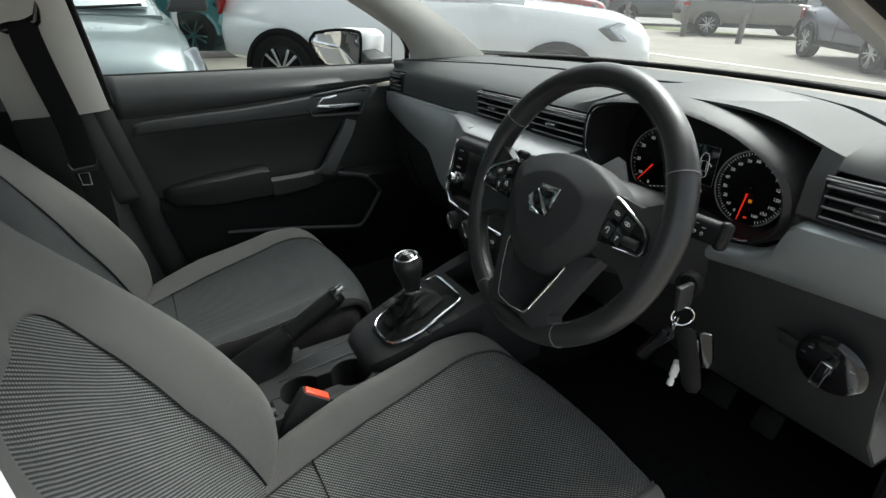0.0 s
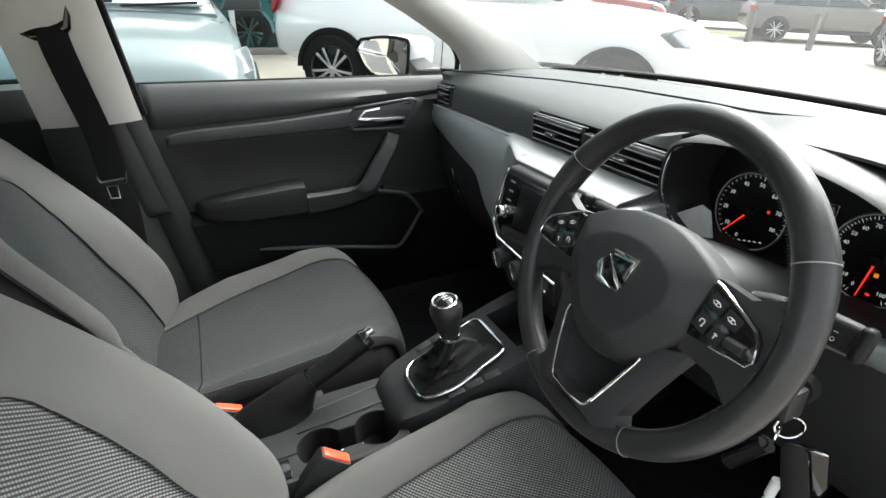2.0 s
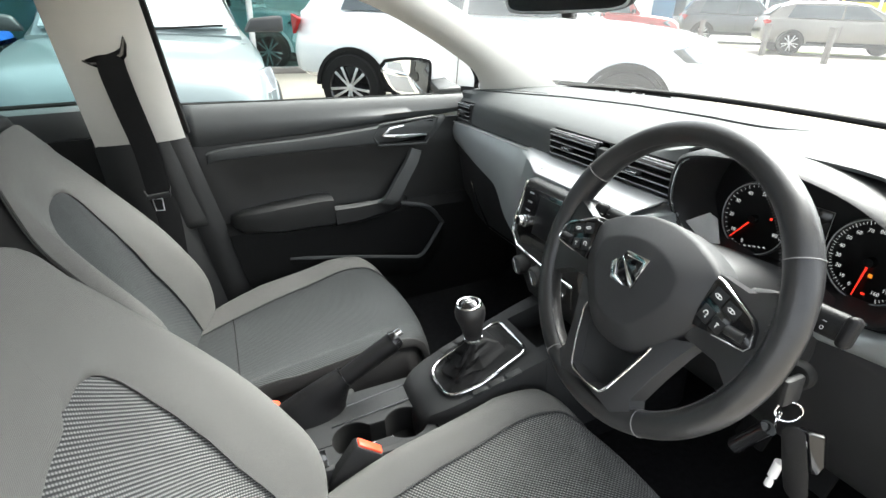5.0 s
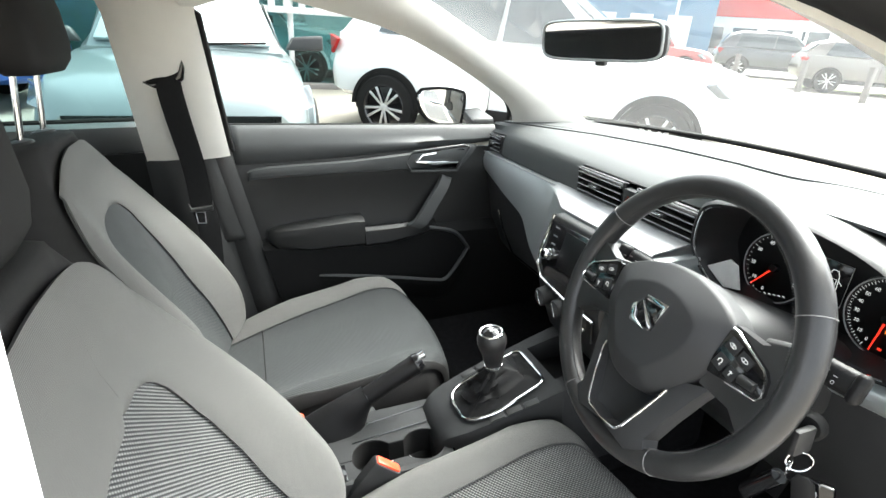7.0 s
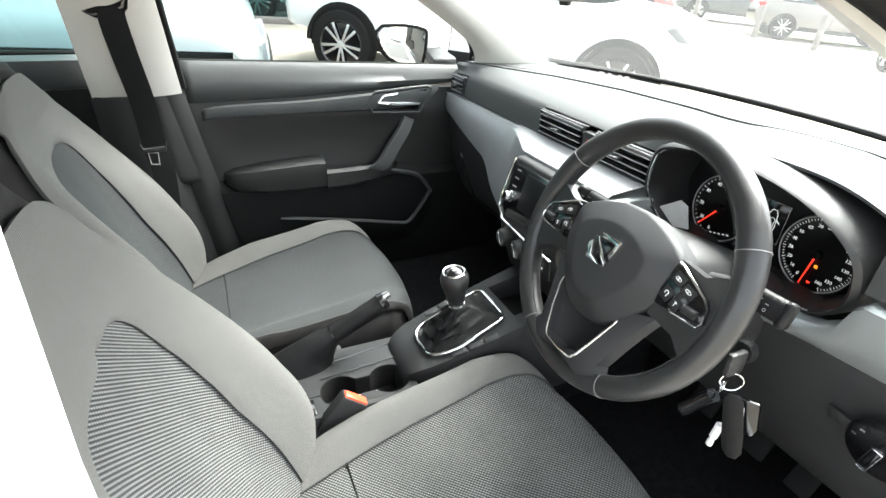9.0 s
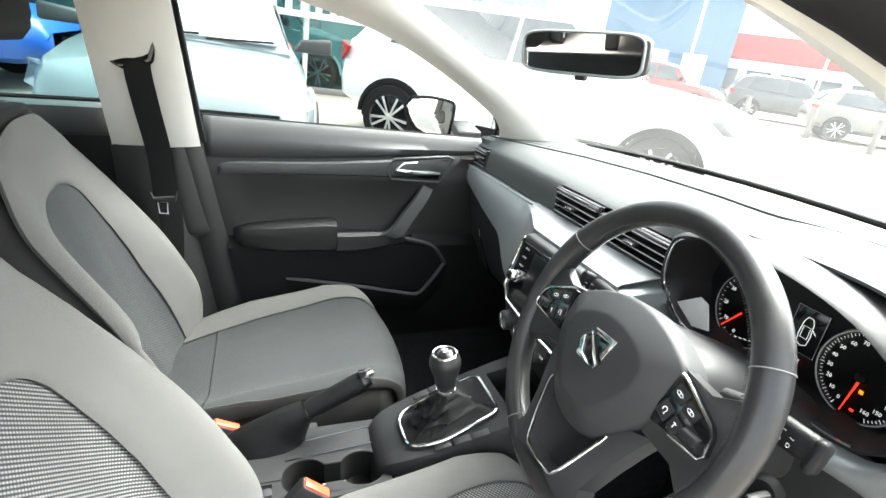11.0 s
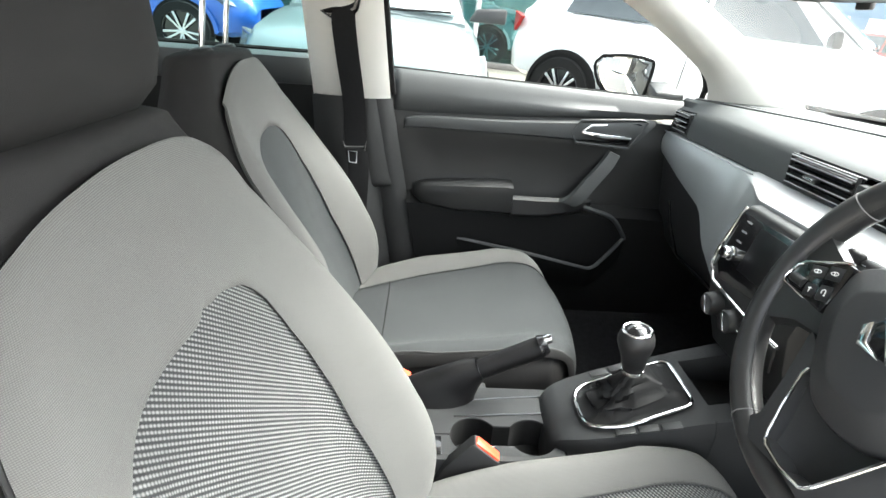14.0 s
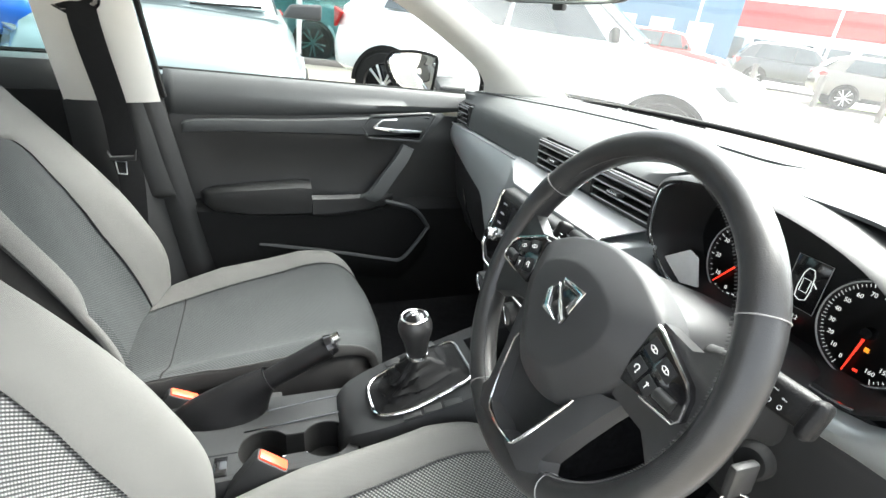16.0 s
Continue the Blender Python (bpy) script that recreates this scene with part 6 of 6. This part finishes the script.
def car(name, label, m, paint, length=4.3, width=1.8, height=1.55, hood=0.98, bottom=0.30, suv=False, facelamps=True):
    """A parked car: local x forward, y left, origin on the ground under the middle."""
    c = thing(name, label, "car", "parked cars")
    L, W = length / 2, width / 2
    # body stations along x: top z of the lower body, half width at the waist
    st = [(-L, 0.50, 0.70, 0.72), (-L + 0.04, 0.42, 0.86, 0.84), (-L + 0.15, bottom + 0.06, hood + 0.02, 0.92), (-L + 0.9, bottom, hood + 0.03, 1.0), (0.0, bottom, hood, 1.0),
          (L - 1.35, bottom, hood - 0.01, 1.0), (L - 0.9, bottom, hood - 0.04, 0.985), (L - 0.35, bottom, hood - 0.10, 0.95), (L - 0.12, bottom + 0.03, hood - 0.17, 0.88), (L - 0.03, bottom + 0.06, hood - 0.26, 0.80), (L, 0.44, hood - 0.40, 0.70)]
    rows = []
    for x, zb, zt, w in st:
        w *= W
        rows.append([V(x, y * w, z) for y, z in ((0, zb), (-0.80, zb), (-0.95, zb + 0.06), (-1.0, zb + 0.22), (-0.985, (zb + zt) / 2 + 0.06), (-0.965, zt - 0.10), (-0.90, zt - 0.02), (-0.70, zt + 0.012), (-0.3, zt + 0.03), (0, zt + 0.034),
                                                 (0.3, zt + 0.03), (0.70, zt + 0.012), (0.90, zt - 0.02), (0.965, zt - 0.10), (0.985, (zb + zt) / 2 + 0.06), (1.0, zb + 0.22), (0.95, zb + 0.06), (0.80, zb))])
    wx = (L - 0.86, -L + 0.80)
    part("body", loft(rows, close_u=True, caps=True), paint, c)
    # cabin
    xs = [(-L + 0.12, hood + 0.0, 0.80), (-L + 0.45, height - 0.12, 0.68), (-L + 0.8, height - 0.02, 0.69), (-0.1, height, 0.70), (0.35, height - 0.06, 0.69), (L - 1.22, hood + 0.01, 0.82)]
    rows = [[V(x, y * w * W, z) for y, z in ((-1.0 - 0.14 * (zt > hood + 0.1), hood - 0.03), (-1.0, hood + (zt - hood) * 0.55), (-0.95, zt - 0.04 * (zt > hood + 0.1)), (-0.75, zt), (0, zt + 0.02), (0.75, zt), (0.95, zt - 0.04 * (zt > hood + 0.1)), (1.0, hood + (zt - hood) * 0.55), (1.0 + 0.14 * (zt > hood + 0.1), hood - 0.03))] for x, zt, w in xs]
    part("cabin", loft(rows, caps=True), paint, c)
    # glass, a little proud of the cabin
    a, b = xs[-1], xs[-2]
    part("windscreen", prism([V(a[0] - 0.03, -0.72 * W, hood + 0.05), V(a[0] - 0.03, 0.72 * W, hood + 0.05), V(b[0] + 0.03, 0.60 * W, b[1] - 0.03), V(b[0] + 0.03, -0.60 * W, b[1] - 0.03)], (0.022, 0, 0.022), 0.004), "skyglass", c)
    a, b = xs[0], xs[1]
    part("rear_window", prism([V(a[0] + 0.05, -0.62 * W, hood + 0.10), V(a[0] + 0.05, 0.62 * W, hood + 0.10), V(b[0] + 0.0, 0.55 * W, b[1] - 0.02), V(b[0], -0.55 * W, b[1] - 0.02)], (-0.03, 0, 0.02), 0.004), "carglass", c)
    for s in (-1, 1):
        for x0, x1, x2, x3 in ((-L + 0.62, -0.28, -0.24, -L + 0.78), (-0.22, L - 1.50, 0.28, -0.20)):
            part("side_window", prism([V(x0, s * 0.815 * W, hood + 0.03), V(x1, s * 0.815 * W, hood + 0.03), V(x2, s * 0.690 * W, height - 0.11), V(x3, s * 0.690 * W, height - 0.11)], (0, s * 0.012, 0.004), 0.003), "carglass", c)
        dm = part("wing_mirror", prism([V(L - 1.50, s * 0.86 * W, hood + 0.02), V(L - 1.42, s * (W + 0.20), hood + 0.03), V(L - 1.44, s * (W + 0.20), hood + 0.16), V(L - 1.50, s * 0.93 * W, hood + 0.13)], (0.07, 0, 0), 0.025), "hard", c)
        part("headlamp", prism([V(L - 0.17, s * 0.50 * W, hood - 0.24), V(L - 0.42, s * 0.90 * W, hood - 0.15), V(L - 0.54, s * 0.925 * W, hood - 0.20), V(L - 0.40, s * 0.93 * W, hood - 0.30), V(L - 0.13, s * 0.62 * W, hood - 0.37)], (0.085, s * 0.05, 0.02), 0.012), "lampglass", c)
        part("tail_lamp", prism([V(-L + 0.05, s * 0.62 * W, hood - 0.06), V(-L + 0.10, s * 0.92 * W, hood - 0.02), V(-L + 0.22, s * 0.955 * W, hood - 0.06), V(-L + 0.12, s * 0.93 * W, hood - 0.22)], (-0.03, s * 0.03, 0), 0.01), "tail", c)
        part("door_line", tube([V(-0.24, s * 0.992 * W, hood - 0.14), V(-0.25, s * 1.0 * W, 0.62), V(-0.26, s * 0.995 * W, bottom + 0.10)], 0.004, 5), "rubber", c)
        part("sill", box((length - 1.9, 0.05, 0.12), (-0.05, s * W * 0.965, bottom + 0.03), 0.02), "rubber", c)
        for x in wx:
            arch = [V(x + 0.42 * math.cos(t), s * (W * 1.0), 0.335 + 0.41 * math.sin(t)) for t in np.linspace(0.02, math.pi - 0.02, 16)]
            rows = [[p, p + V(0, s * 0.016, 0), V(x + (p.x - x) * 0.90, p.y + s * 0.016, 0.335 + (p.z - 0.335) * 0.90), V(x + (p.x - x) * 0.86, p.y - s * 0.15, 0.335 + (p.z - 0.335) * 0.86)] for p in arch]
            part("wheel_arch", loft(rows), "rubber" if suv else paint, c)
            part("arch_liner", prism([V(x + 0.37 * math.cos(t), s * (W * 1.0), 0.335 + 0.37 * math.sin(t)) for t in np.linspace(-0.1, math.pi + 0.1, 18)], (0, s * 0.006, 0), 0), "rubber", c)
            wm = facing((x, s * (W * 1.0 + 0.026), 0.335), (-s, 0, 0), (0, 0, 1))
            wh = part("wheel", lathe([(0.20, -0.20), (0.32, -0.20), (0.335, -0.17), (0.335, 0.0), (0.325, 0.022), (0.245, 0.030), (0.235, 0.02), (0.232, -0.018)], 36, wm), "rubber", c)
            part("rim", lathe([(0.242, -0.05), (0.243, 0.024), (0.236, 0.030), (0.225, 0.022), (0.215, -0.012), (0.0, -0.016)], 36, wm), "gloss", wh)
            for k in range(10):
                an = k * 36 + (6 if k % 2 else -6)
                part("spoke", prism([V(0.03, -0.011, 0), V(0.232, -0.014, 0.002), V(0.232, 0.014, 0.002), V(0.03, 0.011, 0)], (0, 0, 0.014), 0.003, wm @ pose(0, 0, 0.008, 0, 0, an)), "alloy", wh)
            part("hub", lathe([(0, 0.026), (0.03, 0.026), (0.042, 0.018), (0.045, 0.0)], 20, wm), "alloy", wh)
    part("grille", prism([V(L - 0.03, -0.36 * W, hood - 0.36), V(L - 0.03, 0.36 * W, hood - 0.36), V(L - 0.01, 0.28 * W, hood - 0.50), V(L - 0.01, -0.28 * W, hood - 0.50)], (0.03, 0, 0), 0.006), "gloss", c)
    part("lower_grille", box((0.05, 1.1 * W, 0.12), (L - 0.04, 0, 0.42), 0.02), "gloss", c)
    for s in (0.32, -0.32):
        part("wiper", tube([V(L - 1.20, s * W - 0.20, hood + 0.055), V(L - 1.235, s * W + 0.32, hood + 0.085)], 0.010, 6), "rubber", c)
    c.matrix_world = m
    return c


SUVH = math.degrees(math.atan2(-0.66, 0.75))


def place(rear_right, heading, length, width, z=0.0):
    """The pose of a car whose right rear wheel stands at a place."""
    h = V(math.cos(radians(heading)), math.sin(radians(heading)), 0)
    left = V(-h.y, h.x, 0)
    p = V(*rear_right, 0) + h * (length / 2 - 0.80) + left * (width / 2)
    return pose(p.x, p.y, z, 0, 0, heading)


car("suv", "pale silver sport utility car with dark alloy wheels parked outside", place((0.97, 5.03), SUVH, 4.36, 1.84), "silver", 4.46, 1.84, 1.62, 1.06, 0.34, True)
car("hatchback", "grey-green hatchback parked facing the passenger side", pose(-0.92, 4.95, -0.06, 0, 0, -90), "grey", 4.06, 1.78, 1.45, 0.96)
car("estate_car", "grey-brown saloon parked beside the road", pose(17.0, 10.3, 0, 0, 0, 139 - 180), "bronze", 4.5, 1.76, 1.46, 0.98)
car("navy_hatchback", "dark navy hatchback parked on the forecourt", pose(12.3, 4.4, 0, 0, 0, 232), "navy", 4.2, 1.8, 1.45, 0.98)
car("small_suv", "dark grey sport utility car parked beyond the verge", pose(18.6, 15.2, 0, 0, 0, -40), "slate", 4.3, 1.8, 1.6, 1.0, 0.32, True)
car("red_hatchback", "red hatchback parked behind the silver car", pose(12.2, 14.6, 0, 0, 0, -40), "redp", 3.9, 1.75, 1.48, 0.96)
car("blue_hatchback", "bright blue car parked behind the rear door", pose(-4.6, 7.2, 0, 0, 0, 0), "bluep", 4.0, 1.76, 1.46, 0.97)
navy, suv2 = bpy.data.objects["navy_hatchback"], bpy.data.objects["small_suv"]
for source, x, y, turn in ((navy, -11.5, -2.6, 4), (suv2, -11.2, 0.2, -2), (navy, -11.6, 2.9, 1), (suv2, -11.3, 5.7, 3), (navy, -19.0, 0.9, 180), (suv2, -19.4, 4.2, 178)):
    copy_thing(source, pose(x, y, 0, 0, 0, turn))
car("showroom_car", "pale car standing behind the showroom glass", pose(-0.3, 10.6, 0, 0, 0, -20), "silver", 4.2, 1.8, 1.58, 1.0)

for x, y in ((14.3, 10.6), (13.9, 8.5), (14.6, 13.2), (15.2, 6.0), (16.0, 3.2)):
    bo = thing("bollard", "weathered dark wooden post beside the verge", "bollard", "verge posts")
    part("shaft", prism([V(-0.06, -0.06, -0.02), V(0.06, -0.06, -0.02), V(0.06, 0.06, -0.02), V(-0.06, 0.06, -0.02)], (0, 0, 0.85), 0.01), "post", bo)
    part("cap", box((0.14, 0.14, 0.03), (0, 0, 0.84), 0.008), "post", bo)
    bo.location = (x, y, 0)

# showroom with glass front, white lattice, and base
sh = thing("showroom", "low showroom building with teal glass front and white lattice panels", "building")
part("wall", box((16, 0.4, 5.0), (-3.0, 13.4, 2.5), 0.02), "wallw", sh)
for i in range(7):
    part("window", box((2.1, 0.06, 3.6), (-9.6 + 2.2 * i, 9.2, 1.85), 0.01), "tint", sh)
    part("mullion", box((0.08, 0.10, 3.7), (-10.7 + 2.2 * i, 9.2, 1.85), 0.01), "wallw", sh)
part("plinth", box((15.6, 0.2, 0.10), (-3.0, 9.15, 0.05), 0.01), "post", sh)
for s in range(14):
    part("lattice_bar", box((0.11, 0.05, 1.9), (-1.2 + 0.24 * s, 9.05, 2.15), 0.01, pose(0, 0, 0)), "wallw", sh)
for s in range(4):
    part("lattice_rail", box((3.4, 0.05, 0.10), (0.3, 9.06, 1.25 + 0.5 * s), 0.01), "wallw", sh)
part("roof", box((16.4, 5.2, 0.3), (-3.0, 11.4, 5.1), 0.03), "wallw", sh)

bb = thing("warehouse", "blue clad warehouse beyond the road", "building")
part("wall", box((9, 8, 6.5), (0, 0, 3.25), 0.03), "bluew", bb)
part("roof", box((9.4, 8.4, 0.3), (0, 0, 6.6), 0.05), "wallw", bb)
for i in range(3):
    part("door", box((1.6, 0.1, 2.6), (-3 + 2.6 * i, -4.02, 1.3), 0.02), "wallw", bb)
bb.matrix_world = pose(30, 37, 0, 0, 0, -40)
rb = thing("trade_building", "white building with red fascia beyond the road", "building")
part("wall", box((22, 8, 3.0), (0, 0, 1.5), 0.03), "wallw", rb)
part("fascia", box((22.2, 8.2, 2.0), (0, 0, 4.0), 0.04), "redw", rb)
for i in range(8):
    part("window", box((1.8, 0.1, 1.7), (-9 + 2.5 * i, -4.03, 1.35), 0.02), "carglass", rb)
rb.matrix_world = pose(46, 33, 0, 0, 0, -52)
tk = thing("lorry", "yellow-fronted lorry beside the far building", "lorry")
part("cab", box((2.0, 2.3, 2.4), (0, 0, 1.7), 0.12), "yellow", tk)
part("windscreen", box((0.05, 2.0, 0.9), (-1.0, 0, 2.2), 0.02), "carglass", tk)
part("box_body", box((5.5, 2.4, 2.8), (4.0, 0, 2.1), 0.04), "wallw", tk)
for x in (0, 3.2, 5.4):
    part("wheel", lathe([(0.3, -1.2), (0.48, -1.15), (0.48, 1.15), (0.3, 1.2)], 20, pose(x, 0, 0.48, 90, 0, 0)), "rubber", tk)
tk.matrix_world = pose(37, 22, 0, 0, 0, 30)
for x, y in ((19.5, 22.0), (26, 20.0), (30.0, 17.0)):
    lp = thing("lamp_post", "slim white lamp post", "lamp post", "lamp posts")
    part("pole", tube([V(0, 0, -0.02), V(0, 0, 6.0)], 0.07, 10), "wallw", lp)
    part("lamp_head", box((0.7, 0.2, 0.1), (0.3, 0, 6.0), 0.03), "wallw", lp)
    lp.location = (x, y, 0)
